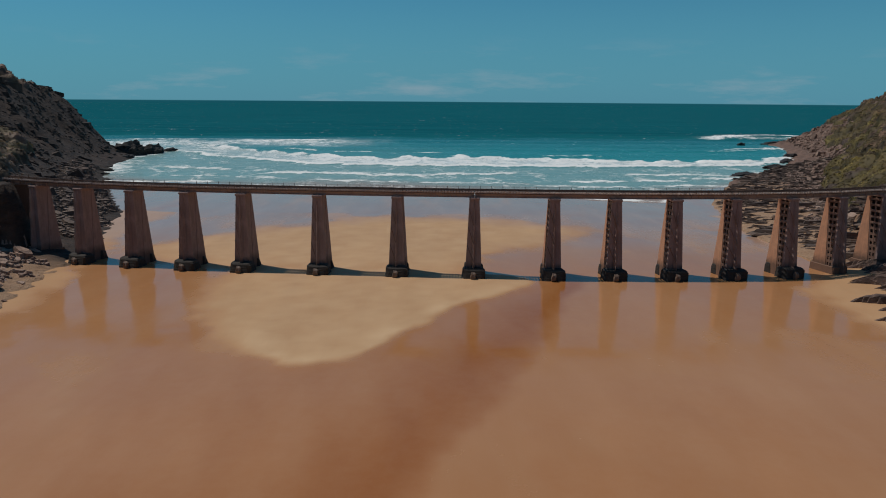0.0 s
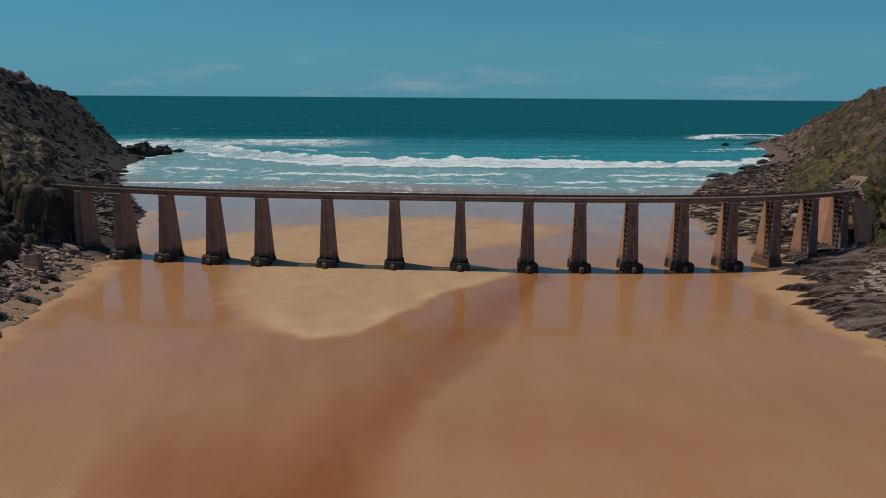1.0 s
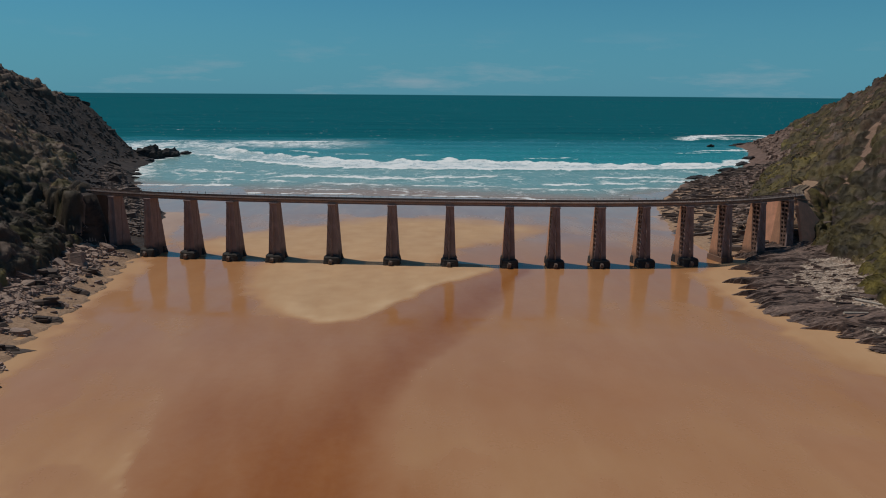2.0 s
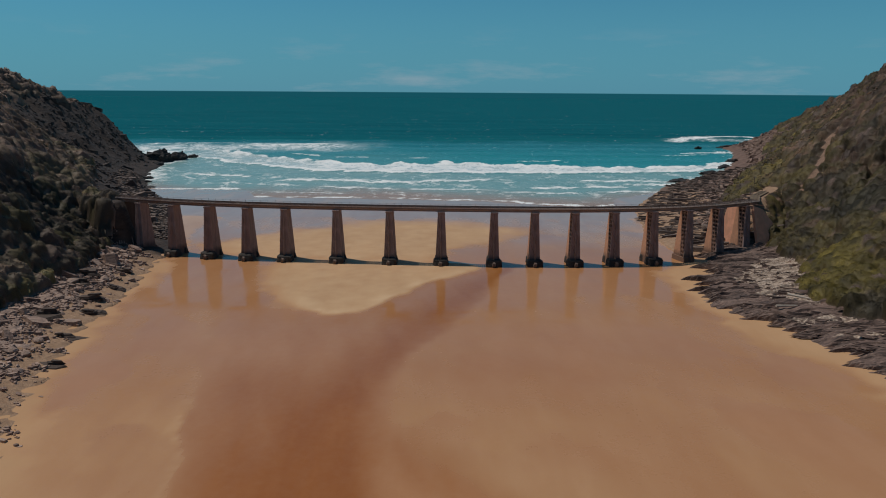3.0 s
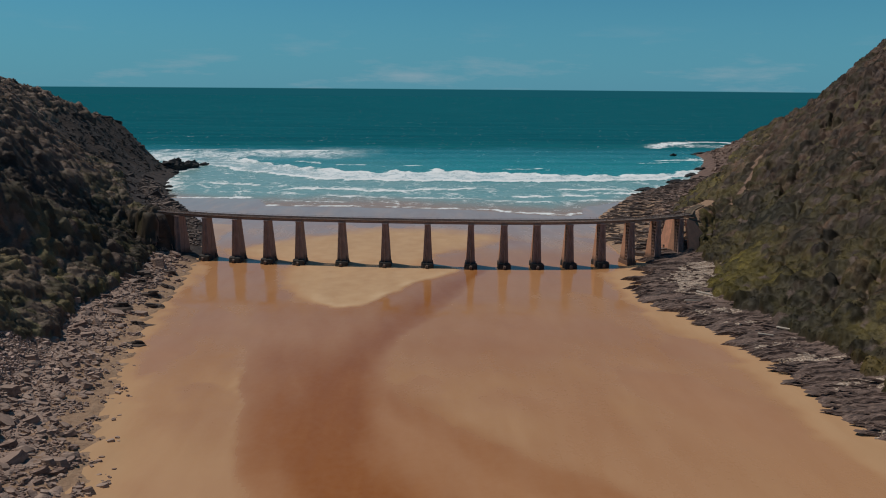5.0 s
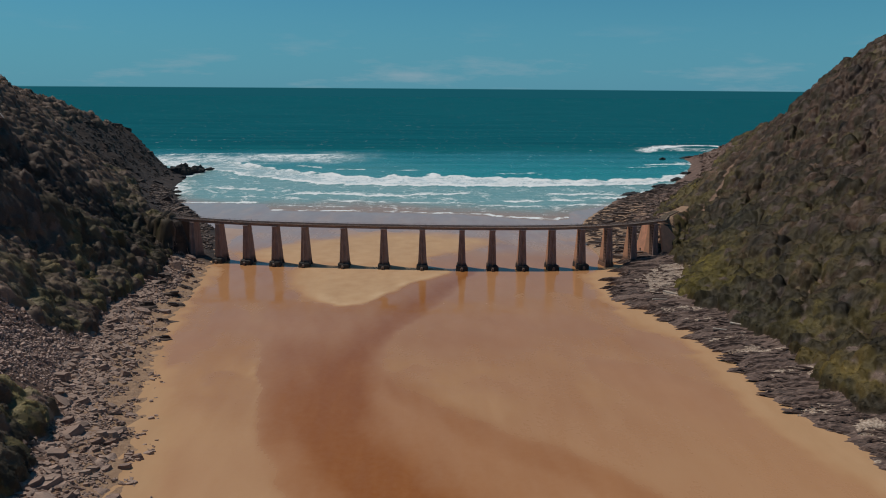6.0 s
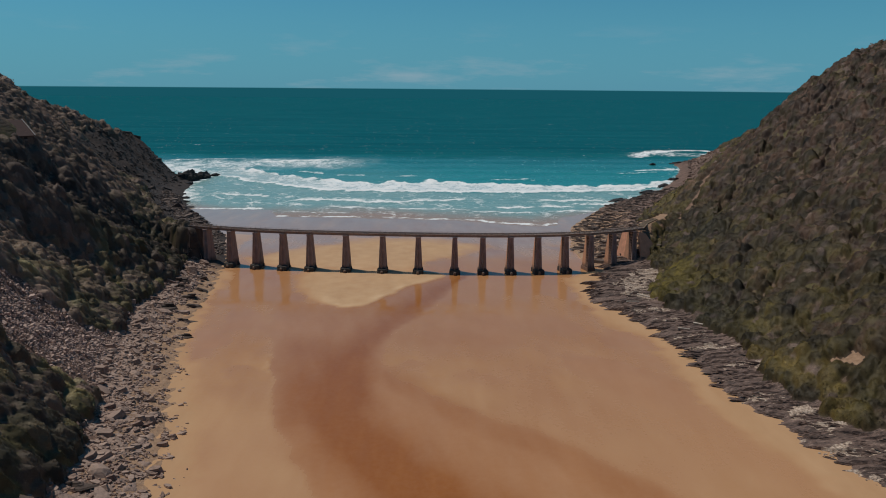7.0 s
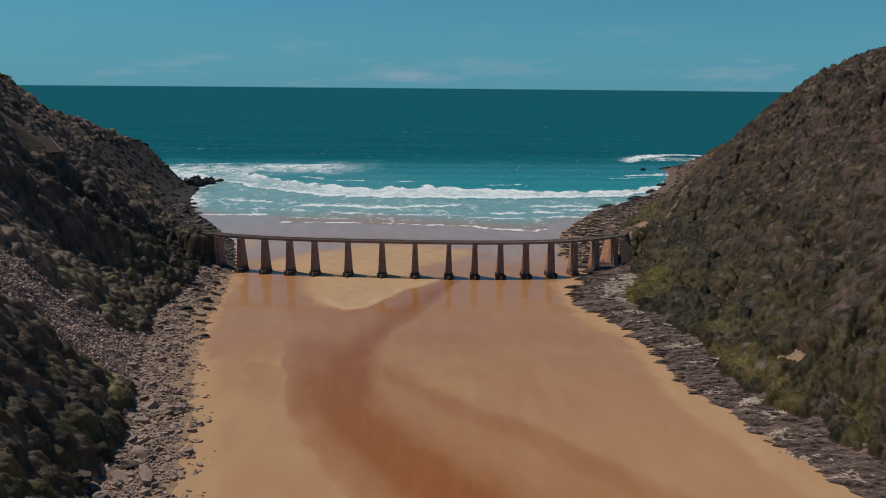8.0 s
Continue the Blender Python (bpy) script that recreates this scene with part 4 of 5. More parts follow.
def rubble_sheet(name, label):
    """The rough rock floor of the east shore."""
    X, Y = np.meshgrid(np.arange(-112, -38, 0.55), np.arange(-100, 150, 0.55))
    d = foot_distance(X, Y, LEFT, -1)
    w = np.interp(Y, *np.array(LEFT, float).T[[0, 4]])
    Z = hill_height(X, Y, LEFT, -1, 11) - 0.1 + 0.34 * wobble(X, Y, 5.5, 95, 4) + 0.5 * np.abs(wobble(X, Y * 1.5, 2.0, 96, 3))
    rim = w * (0.46 + 0.5 * wobble(X, Y, 10, 98, 4))
    Z = Z - 3.0 * smooth01(d, 0.25 - rim, -rim - 7) - 2.5 * smooth01(d, 2.5, 7)
    return lay_sheet(name, X, Y, Z, (d > -1.6 * w - 3) & (d < 6) & (Z < 5.2), SHORE, label, True)


COBBLES = [(91, 108), (102, 123), (110, 131), (117, 127), (117, 116), (108, 102), (103, 92), (99, 80), (95, 88), (90, 93), (95, 100)]
HOLLOWS = [(106, 18, 5.5, 2.4), (106, 34, 9, 1.8), (109, -13, 5.0, 3.2), (112, -20, 4.5, 3.0), (110, -31, 7, 2.0), (109, -41, 6, 1.8), (101, 45, 6, 1.6), (103, -3, 6, 1.6), (100, -23, 4, 1.4), (99, 62, 6, 1.5), (113, -50, 7, 1.6), (96, 72, 5, 1.6)]


def hollow_at(x, y):
    """Where pale cobbles have gathered on the ledges, 0 to 1."""
    wx, wy = x + 2.2 * wobble(x, y, 7, 4, 4), y + 2.2 * wobble(x, y, 7, 5, 4)
    h = smooth01(signed(wx, wy, COBBLES), -0.8, 1.2)
    for cx, cy, rx, ry in HOLLOWS:
        h = np.maximum(h, smooth01(((wx - cx) / rx) ** 2 + ((wy - cy + 0.3 * (wx - cx)) / ry) ** 2, 1.25, 0.6))
    return h


def slate_beds(name, label):
    """Beds of slate that strike across the shore, each ending in a low broken riser towards the valley."""
    g = np.random.default_rng(90)
    s_, X = np.meshgrid(np.arange(-118, 172, 0.24), np.arange(70, 143, 0.8), indexing="ij")
    turn = 0.24 + 0.30 * smooth01(s_, 0, -54)
    Y = s_ - turn * (X - 104)
    d = foot_distance(X, Y, RIGHT, 1)
    w = np.interp(Y, *np.array(RIGHT, float).T[[0, 4]])
    along = s_ + 1.1 * wobble(X * 0.5, s_ * 0.5, 16, 91, 2) + 0.25 * wobble(X * 0.5, s_, 6, 92, 2)
    Z = hill_height(X, Y, RIGHT, 1, 23) + 0.12
    out_ = np.zeros_like(X)
    for low, high, drop, seed in ((1.8, 5.5, 1.0, 93), (0.5, 1.5, 0.30, 94)):
        at = np.cumsum(np.concatenate([[-140], g.uniform(low, high, int(340 / low))]))
        i = np.clip(np.searchsorted(at, along) - 1, 0, len(at) - 2)
        t_ = (along - at[i]) / (at[i + 1] - at[i])
        size = drop * g.uniform(0.35, 1.0, len(at))[i] * np.clip(0.75 + 0.9 * wobble(X * 0.4, i * 7.0, 9, seed, 2), 0.1, 1.3)
        thick = (at[i + 1] - at[i])
        Z = Z + size * (smooth01(t_ * thick, 0.0, 0.3) - t_ ** 0.8 - 0.1)
        out_ = out_ + (g.uniform(-1, 1, len(at))[i] + 0.5 * wobble(X * 0.2, i * 5.0, 7, seed + 5, 2)) * (0.16 if low > 1 else 0.10)
    hollow = hollow_at(X, Y)
    Z = Z - 0.25 * hollow
    rim = w * (0.82 + out_)
    Z = Z - 2.6 * smooth01(d, 1.5 - rim, -rim - 8) - 2.5 * smooth01(d, 2.5, 7)
    return lay_sheet(name, X, Y, Z, (d > -1.7 * w - 3) & (d < 6) & (Y < 153) & (Y > -102), BEDDED, label, False, hollow=hollow)


# east shore: a broad band of broken slate
x, y, g = shelf_points(17000, LEFT, -1, -75, 108, -0.15, 1.25, 51)
edge = foot_distance(x, y, LEFT, -1) / np.interp(y, *np.array(LEFT, float).T[[0, 4]])
keep = wobble(x, y, 9, 57, 4) > smooth01(-edge, 0.35, 1.25) * 1.5 - 0.75
x, y = x[keep], y[keep]
z = bed_height(x, y) + 0.12
size_, turn_, tilt_ = np.exp(g.normal(-0.72, 0.6, len(x))), g.normal(-0.15, 0.6, len(x)), g.normal(0.05, 0.28, len(x))
order = np.argsort(np.abs(y - 10) - 14 * size_)[:290]
stone_meshes = [mesh_from("stone", v, f, SHORE) for v, f in slab_forms]
band = rubble_sheet("stone_band", "broken grey-brown slate stones at the foot of the slope")
for j, i in enumerate(order):
    ob = new("stone", stone_meshes[j % len(stone_meshes)])
    ob.parent = band
    s = float(size_[i])
    ob.matrix_basis = pose(float(x[i]), float(y[i]), float(z[i]), 0, math.degrees(tilt_[i]), math.degrees(turn_[i])) @ Matrix.Diagonal((s, s, s, 1))
rest = np.ones(len(x), bool)
rest[order] = False
strew("broken_rock", slab_forms, np.stack([x, y, z], -1)[rest], size_[rest], turn_[rest], tilt_[rest], SHORE, "band of broken grey-brown slate along the foot of the slope", "rock")
x, y, g = shelf_points(420, LEFT, -1, -75, 100, 0.9, 1.3, 52)
keep = wobble(x, y, 11, 56, 3) > 0.12
x, y = x[keep], y[keep]
strew("broken_rock", slab_forms, np.stack([x, y, bed_height(x, y) + 0.05], -1), np.exp(g.normal(-0.55, 0.5, len(x))), g.normal(-0.15, 0.3, len(x)), g.normal(0, 0.12, len(x)), SHORE, "scattered flat grey stones half sunk in tan sand", "rock")
x, y, g = shelf_points(6000, LEFT, -1, 124, 268, -0.1, 1.05, 53)
strew("broken_rock", slab_forms, np.stack([x, y, bed_height(x, y)], -1), np.exp(g.normal(-0.25, 0.55, len(x))), g.normal(0, 0.5, len(x)), g.normal(0, 0.2, len(x)), SLATE, "jumbled brown boulders on the beach beyond the bridge", "rock")
# the scree slope above the east shore
n = 8500
sx, sy = rng.normal(0, 9, n), rng.normal(0, 9, n)
k_ = rng.random(n)
x, y = -117 + 34 * k_ + 0.5 * sx, (-6 + 18 * k_ + 1.5 * sy) * LONG
ok = bare(x, y, -1) > 0.4
x, y = x[ok], y[ok]
strew("scree", chunk_forms, np.stack([x, y, bed_height(x, y)], -1), np.exp(rng.normal(-0.75, 0.4, len(x))), rng.uniform(0, 6.3, len(x)), rng.normal(0, 0.3, len(x)), SCREE, "slope of loose purplish-grey scree among bushes", "scree")

# west shore: long flat ledges of slate, lying one over another
ledge_forms = [slab_shape((7.5 + 1.1 * (i % 5), 1.1 + 0.55 * (i % 4), 1.0), 200 + i, 2 + i % 2) for i in range(8)]
ledge_meshes = []
for i, (v, f) in enumerate(ledge_forms):
    ledge_meshes.append(mesh_from("slab", v, f, BEDDED))
x, y, g = shelf_points(1500, RIGHT, 1, -75, 112, -0.1, 1.25, 61)
edge = -foot_distance(x, y, RIGHT, 1) / np.interp(y, *np.array(RIGHT, float).T[[0, 4]])
keep = wobble(x, y * 1.6, 13, 67, 4) > smooth01(edge, 0.4, 1.3) * 1.6 - 0.45
x, y = x[keep], y[keep]
z = bed_height(x, y)
order = np.argsort(np.abs(y - 27))[:290]
shelf = slate_beds("rock_shelf", "purplish-brown slate ledges stepping down to the sand")
for j, i in enumerate(order):
    ob = new("slab", ledge_meshes[j % 8])
    ob.parent = shelf
    s = float(np.exp(g.normal(-0.75, 0.3)))
    ob.matrix_basis = pose(float(x[i]), float(y[i]), float(z[i]) + 0.1, g.normal(3, 4), g.normal(0, 4), g.normal(-16 - 18 * float(smooth01(y[i], 0, -54)), 5)) @ Matrix.Diagonal((s * 1.2, s, s * 0.7, 1))
rest = np.ones(len(x), bool)
rest[order] = False
strew("slate_ledges", ledge_forms, np.stack([x, y, z], -1)[rest], np.exp(g.normal(-0.8, 0.3, rest.sum())), g.normal(-0.26, 0.1, rest.sum()) - 0.35 * smooth01(y[rest], 0, -54), g.normal(0, 0.06, rest.sum()), BEDDED, "thin dark slate ledges lying along the shore", "rock ledge")
x, y, g = shelf_points(1500, RIGHT, 1, 112, 300, -0.1, 1.05, 62)
strew("slate_ledges", ledge_forms, np.stack([x, y, bed_height(x, y)], -1), np.exp(g.normal(-0.5, 0.4, len(x))), g.normal(-0.1, 0.2, len(x)), g.normal(0, 0.06, len(x)), SLATE, "dark wet rock platform reaching out to the surf", "rock ledge")
x, y, g = shelf_points(650, RIGHT, 1, 112, 300, -0.1, 0.45, 64)
strew("pale_rock", slab_forms, np.stack([x, y, bed_height(x, y) + 0.2], -1), np.exp(g.normal(-0.1, 0.5, len(x))), g.normal(-0.1, 0.5, len(x)), g.normal(0, 0.15, len(x)), SHORE, "pale tan boulders above the dark rock platform", "rock")
# pale cobbles under the west end of the bridge and in hollows of the ledges
x, y = rng.uniform(86, 124, 110000), rng.uniform(-60, 138, 110000)
ok = hollow_at(x, y) * (0.45 + 0.55 * (y > 75)) > rng.uniform(0.2, 1.0, 110000)
x, y = x[ok], y[ok]
strew("cobbles", chunk_forms, np.stack([x, y, bed_height(x, y) - 0.1], -1), np.exp(rng.normal(-1.1, 0.3, len(x))), rng.uniform(0, 6.3, len(x)), rng.normal(0, 0.2, len(x)), PALE, "bank of pale sun-bleached cobbles at the foot of the slope", "cobbles")

# single boulders
boulder_meshes = []
for i in range(6):
    (v, f), = stone_shapes(1, (3.4, 2.4, 1.9), 300 + 7 * i)
    boulder_meshes.append(mesh_from("boulder", v, f, SHORE))
for j in range(46):
    side_y = random.uniform(-94, 141)
    ry, rx, rs, rc, rw = np.array(LEFT, float).T
    bx = float(np.interp(side_y, ry, rx) + np.interp(side_y, ry, rw) * random.uniform(-0.1, 0.9))
    s = random.uniform(0.5, 1.25) if j else 1.7
    if not j:
        bx, side_y = -59.0, -40.0
    ob = tagged(new("boulder", boulder_meshes[j % 6]), "angular grey slate boulder among broken rock", "boulder", "boulders on the east shore")
    ob.matrix_world = pose(bx, side_y, float(bed_height(np.array([bx]), np.array([side_y]))[0]) + 0.35 * s, random.uniform(-8, 8), random.uniform(-8, 8), random.uniform(-30, 20)) @ Matrix.Diagonal((s, s, s, 1))

# ledges of bedded rock that stand out of the rubble
outcrop_meshes = [mesh_from("rock_outcrop", *slab_shape((7.5, 4.2, 2.4), 520 + i, 3 + i % 2), CLIFF) for i in range(5)]
for j, (ox_, oy_, size) in enumerate(((-86, 92, 1.2), (-80, 84, 1.0), (-88, 76, 1.3), (-77, 66, 1.1), (-95, 110, 1.3), (-89, 120, 1.0), (-98, 126, 1.2), (-72, 50, 0.8), (-61, -46, 1.0), (-66, -58, 1.1), (-57, -62, 0.8), (-83, 104, 0.8), (-92, 101, 1.0))):
    ob = tagged(new("rock_outcrop", outcrop_meshes[j % 5]), "dark layered slate outcrop among broken stones", "rock", "outcrops on the east shore")
    ob.matrix_world = pose(ox_, oy_, float(bed_height(np.array([ox_]), np.array([oy_]))[0]) + 0.55 * size, random.uniform(-5, 5), random.uniform(-4, 6), random.uniform(-25, 5)) @ Matrix.Diagonal((1.25 * size, size, 0.6 * size, 1))

# rocks in the surf
for (px_, py_, lx, ly, lz, turn), seed in zip([(-206, 338, 26, 13, 17, 40), (-198, 351, 22, 9, 11, 55), (-192, 362, 12, 6, 5, 50), (-178, 262, 14, 6, 3.5, 10), (-170, 250, 10, 5, 2.6, 0), (-186, 276, 12, 6, 3, 20), (-160, 232, 12, 6, 2.4, 5), (-199, 318, 18, 9, 6, 70),
                                               (270, 452, 8, 4, 4, 0), (305, 462, 22, 8, 5, -10), (322, 470, 20, 9, 6, 0), (196, 292, 26, 9, 4, 40), (222, 322, 24, 9, 5, 50), (160, 262, 22, 9, 3.2, 35), (246, 352, 18, 8, 5, 45)], range(400, 420)):
    bm = lump((lx, ly, lz), seed, 4, 0.3)
    for v in bm.verts:
        v.co *= 1 + 0.22 * noise.noise(v.co * 0.45) + 0.12 * noise.noise(v.co * 1.3)
    ob = tagged(part("sea_rock", bm, BLACK), "jagged wet black rock standing in white surf", "rock", "rocks in the surf")
    ob.matrix_world = pose(px_, py_ * LONG, -1.5, 0, 0, turn)

# bare rock of the two headlands
for sign, rows, y0, y1, d1, form, mat, seed, label, big, sunk in ((-1, LEFT, 140, 345, 85, slab_forms, CLIFF, 81, "dark broken cliff rock of the headland above the surf", 0.0, 0.6),
                                                       (1, RIGHT, 150, 480, 75, slab_forms, REDROCK, 82, "reddish-brown layered rock of the far headland", 0.25, 0.3)):
    g = np.random.default_rng(seed)
    y = g.uniform(y0, y1, 9000) * LONG
    x = np.interp(y, *np.array(rows, float).T[:2]) + sign * g.uniform(-6, d1, 9000)
    ok = bare(x, y, sign) > g.uniform(0.3, 0.8, 9000)
    x, y = x[ok], y[ok]
    strew("headland_rock", form, np.stack([x, y, bed_height(x, y) - sunk], -1), np.exp(g.normal(big, 0.5, len(x))), g.normal(0.5, 0.3, len(x)), g.normal(0.15, 0.25, len(x)), mat, label, "rock")

# ---------------------------------------------------------------- scrub
def blurred(a, times):
    """The grid a, smoothed with its neighbours."""
    for _ in range(times):
        p = np.pad(a, ((1, 1), (1, 1), (0, 0)), mode="edge")
        a = (p[:-2, 1:-1] + p[2:, 1:-1] + p[1:-1, :-2] + p[1:-1, 2:] + 2 * p[1:-1, 1:-1]) / 6
    return a


def scrub(name, sign, box, step, count, radius, leaves, leaf, palette, seed, label):
    """Bushes that grow into one another: rounded crowns over the slope, clothed in very many small leaf sprays."""
    g = np.random.default_rng(seed)
    rows, hs = (LEFT, 11) if sign < 0 else (RIGHT, 23)
    x0, x1, y0, y1 = box[0], box[1], box[2] * LONG, box[3] * LONG
    xs, ys = np.arange(x0, x1, step), np.arange(y0, y1, step)
    X, Y = np.meshgrid(xs, ys)
    Z = hill_height(X, Y, rows, sign, hs)
    # outward direction of the slope itself, on which the crowns sit
    sy, sx = np.gradient(hill_height(X, Y, rows, sign, hs), step)
    sx, sy = np.moveaxis(blurred(np.stack([sx, sy], -1), 6), -1, 0)
    away_ = np.stack([-sx, -sy, np.ones_like(sx)], -1)
    away_ = away_ / np.linalg.norm(away_, axis=-1, keepdims=True) + (0, 0, 0.35)
    x, y = g.uniform(x0, x1, count), g.uniform(y0, y1, count)
    d = foot_distance(x, y, rows, sign)
    ok = (d > 0.5) & (bare(x, y, sign) < g.uniform(0.2, 0.75, count))
    # bushes only where the camera's view reaches, except up the valley
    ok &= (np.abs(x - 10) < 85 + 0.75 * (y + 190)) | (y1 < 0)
    if sign < 0:
        ok &= line_distance(x, y / LONG, [(-93, 112), *EAST_LINE]) > 2.2 + 1.5 * g.random(count)
        ok &= ~((np.abs(x + 165) < 10) & (np.abs(y - 110) < 12))
    else:
        ok &= line_distance(x, y / LONG, [(103, 111), *WEST_LINE]) > 3.5 + 3.0 * smooth01(x, 130, 120)
    x, y, d = x[ok], y[ok], d[ok]
    n = len(x)
    z = hill_height(x, y, rows, sign, hs)
    r = radius * np.exp(g.normal(0, 0.35, n)) * (0.65 + 0.8 * smooth01(wobble(x, y, 28, seed + 3, 3), -0.3, 0.5)) * (1 + 0.3 * smooth01(z, 55, 25))
    r = r * (1 + 0.5 * smooth01(d, 32, 8) * smooth01(wobble(x, y, 18, seed + 9, 3), -0.1, 0.5))
    r = np.minimum(r, ((2.6 if sign < 0 else 2.1) if step < 1 else 2.8) + 1.1 * g.random(n) ** 3)
    # colour of every bush
    dark, brown, green, bright = (np.array(c) for c in palette)
    c = dark + (green - dark) * smooth01(wobble(x, y, 40, seed + 1, 4) + 0.25 * g.normal(0, 1, n), -0.45, 0.4)[:, None]
    high = smooth01(z + (20 if sign < 0 else 0) + 22 * wobble(x, y, 45, seed + 2, 4) + g.normal(0, 10, n), *((8, 52) if sign < 0 else (14, 56)))[:, None]
    pick_ = g.random((n, 1))
    share = 0.55 + 0.6 * pick_ if sign < 0 else np.where(pick_ < 0.6 + 0.5 * wobble(x, y, 12, seed + 13, 3)[:, None], 1.05, 0.15)
    c = c + (brown - c) * np.clip(high * share, 0, 1)
    lush = (smooth01(wobble(x, y, 22, seed + 4, 3), 0.1, 0.5) * smooth01(d, 34, 6))[:, None]
    if sign > 0:
        lush = np.maximum(0.35 * lush, (smooth01(y + 8 * wobble(x, y, 14, seed + 5, 3), 70, 86) * smooth01(y, 122, 106) * smooth01(d, 30, 10))[:, None])
    c = c + (bright - c) * lush * 0.85
    # low golden bushes along the foot, and some that are dry and grey
    if sign > 0:
        gold = smooth01(-line_distance(x, y, [(112, 26), (113.5, 10), (117, -9), (115, -20), (117, -36)]) + 2 * wobble(x, y, 6, seed + 12, 3), -4.5, -1.5)
        c = c + (np.array((0.235, 0.165, 0.040)) - c) * (0.62 * gold)[:, None]
        dry_ = (g.random(n) < 0.05 + 0.06 * smooth01(z, 15, 40))
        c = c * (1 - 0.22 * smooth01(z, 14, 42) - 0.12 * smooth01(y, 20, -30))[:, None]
        c[g.random(n) < 0.12 + 0.3 * wobble(x, y, 14, seed + 14, 3)] *= 0.66
        # a dark green thicket above the bridge end, shade mixed into its colour; heath beyond tinted sunnier
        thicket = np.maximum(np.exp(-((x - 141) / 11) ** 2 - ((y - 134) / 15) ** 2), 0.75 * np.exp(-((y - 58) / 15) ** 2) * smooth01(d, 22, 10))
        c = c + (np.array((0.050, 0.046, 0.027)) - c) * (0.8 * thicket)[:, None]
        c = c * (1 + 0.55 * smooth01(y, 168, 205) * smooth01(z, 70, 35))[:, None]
        c[dry_] = np.array((0.215, 0.150, 0.118)) * g.uniform(0.7, 1.15, (dry_.sum(), 1))
    c = c * (0.6 + 0.85 * g.random((n, 1)) ** 1.3) * (1 + (0.32 if sign < 0 else 0.62) * wobble(x, y, 16 if sign < 0 else 11, seed + 6, 4))[:, None]
    if sign < 0:
        c = c * (1 + 0.45 * smooth01(y, 60, 20) * smooth01(y, -30, 0) - 0.25 * smooth01(y, -20, -45))[:, None]
    if sign < 0:
        # the gully's shade beside the bridge is put into its leaf colour; dry grass and low heath on the spurs
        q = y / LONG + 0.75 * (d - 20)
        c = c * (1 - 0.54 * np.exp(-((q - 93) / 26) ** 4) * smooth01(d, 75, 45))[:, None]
        crest_ = (np.exp(-((q - 129) / 3.2) ** 2) * smooth01(d, 60, 40) + 0.8 * np.exp(-((q - 36) / 5) ** 2) * smooth01(d, 70, 50))
        crest_ = np.clip(crest_ * (0.75 + 0.5 * wobble(x, y, 12, seed + 11, 3)), 0, 1)
        r = r * (1 - 0.45 * crest_)
        c = c + (np.array((0.30, 0.225, 0.12)) - c) * (0.75 * crest_ * (0.6 + 0.4 * g.random(n)))[:, None]
    # crowns: the highest one wins
    H, who = np.zeros_like(X), np.zeros(X.shape, int)
    lobes, turn, tall = g.integers(2, 5, n), g.uniform(0, 6.3, n), g.uniform(0.5, 0.95, n) * (1 if sign < 0 else 1.05)
    if sign > 0:
        tall = tall * (1 - 0.3 * lush[:, 0])
    for i in range(n):
        q = r[i] * 1.3
        a, b = max(0, int((x[i] - q - x0) / step)), int((x[i] + q - x0) / step) + 2
        e, f = max(0, int((y[i] - q - y0) / step)), int((y[i] + q - y0) / step) + 2
        dx, dy = X[e:f, a:b] - x[i], Y[e:f, a:b] - y[i]
        out_ = (1.5 * dx * dx + dy * dy) / (r[i] * (1 + 0.22 * np.sin(lobes[i] * np.arctan2(dy, dx) + turn[i]))) ** 2
        h = r[i] * tall[i] * np.maximum(1 - out_, 0) ** (0.6 if sign < 0 else 0.85)
        up = h > H[e:f, a:b]
        H[e:f, a:b][up] = h[up]
        who[e:f, a:b][up] = i
    H = H * (1 + 0.12 * wobble(X, Y, 2.2, seed + 8, 2))
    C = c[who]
    if sign > 0:
        # wind-clipped heath: low crowns that run into one another
        H, C = 0.75 * H + 0.25 * blurred(H[..., None], 1)[..., 0], blurred(C, 1)
    # crowns sink to the ground where the next patch of scrub takes over
    H = H * smooth01(np.minimum(Y - y0, y1 - Y), 0.5, 5)
    G = np.stack([X, Y, Z], -1) + away_ * H[..., None]
    gu, gv = np.gradient(G, axis=1), np.gradient(G, axis=0)
    N_ = np.cross(gu, gv)
    N_ /= np.linalg.norm(N_, axis=-1, keepdims=True) + 1e-9
    N_ = np.where(N_[..., 2:] < 0.05, away_ / np.linalg.norm(away_, axis=-1, keepdims=True), N_)
    # body of the bushes
    quads = grid_faces(len(xs), len(ys))
    quads = quads[H.ravel()[quads].max(1) > 0.15]
    used = np.unique(quads)
    back_ = np.zeros(X.size, int)
    back_[used] = np.arange(len(used))
    bv = (np.stack([X, Y, Z - 0.01], -1) + away_ * 0.995 * H[..., None]).reshape(-1, 3)[used]
    tone = (C.reshape(-1, 3) * 0.95)[used]
    # leaf sprays
    cells = np.flatnonzero(H.ravel() > 0.25)
    pick = cells[g.integers(0, len(cells), leaves)]
    ou, ov = (g.random((2, leaves)) - 0.5)
    lean = N_.reshape(-1, 3)[pick]
    p = G.reshape(-1, 3)[pick] + gu.reshape(-1, 3)[pick] * ou[:, None] + gv.reshape(-1, 3)[pick] * ov[:, None]
    p += lean * (g.uniform(-0.04, 0.09, leaves) * leaf)[:, None]
    face_ = lean + g.normal(0, 0.27, (leaves, 3))
    face_ /= np.linalg.norm(face_, axis=1)[:, None]
    u = np.cross(face_, g.normal(0, 1, (leaves, 3)))
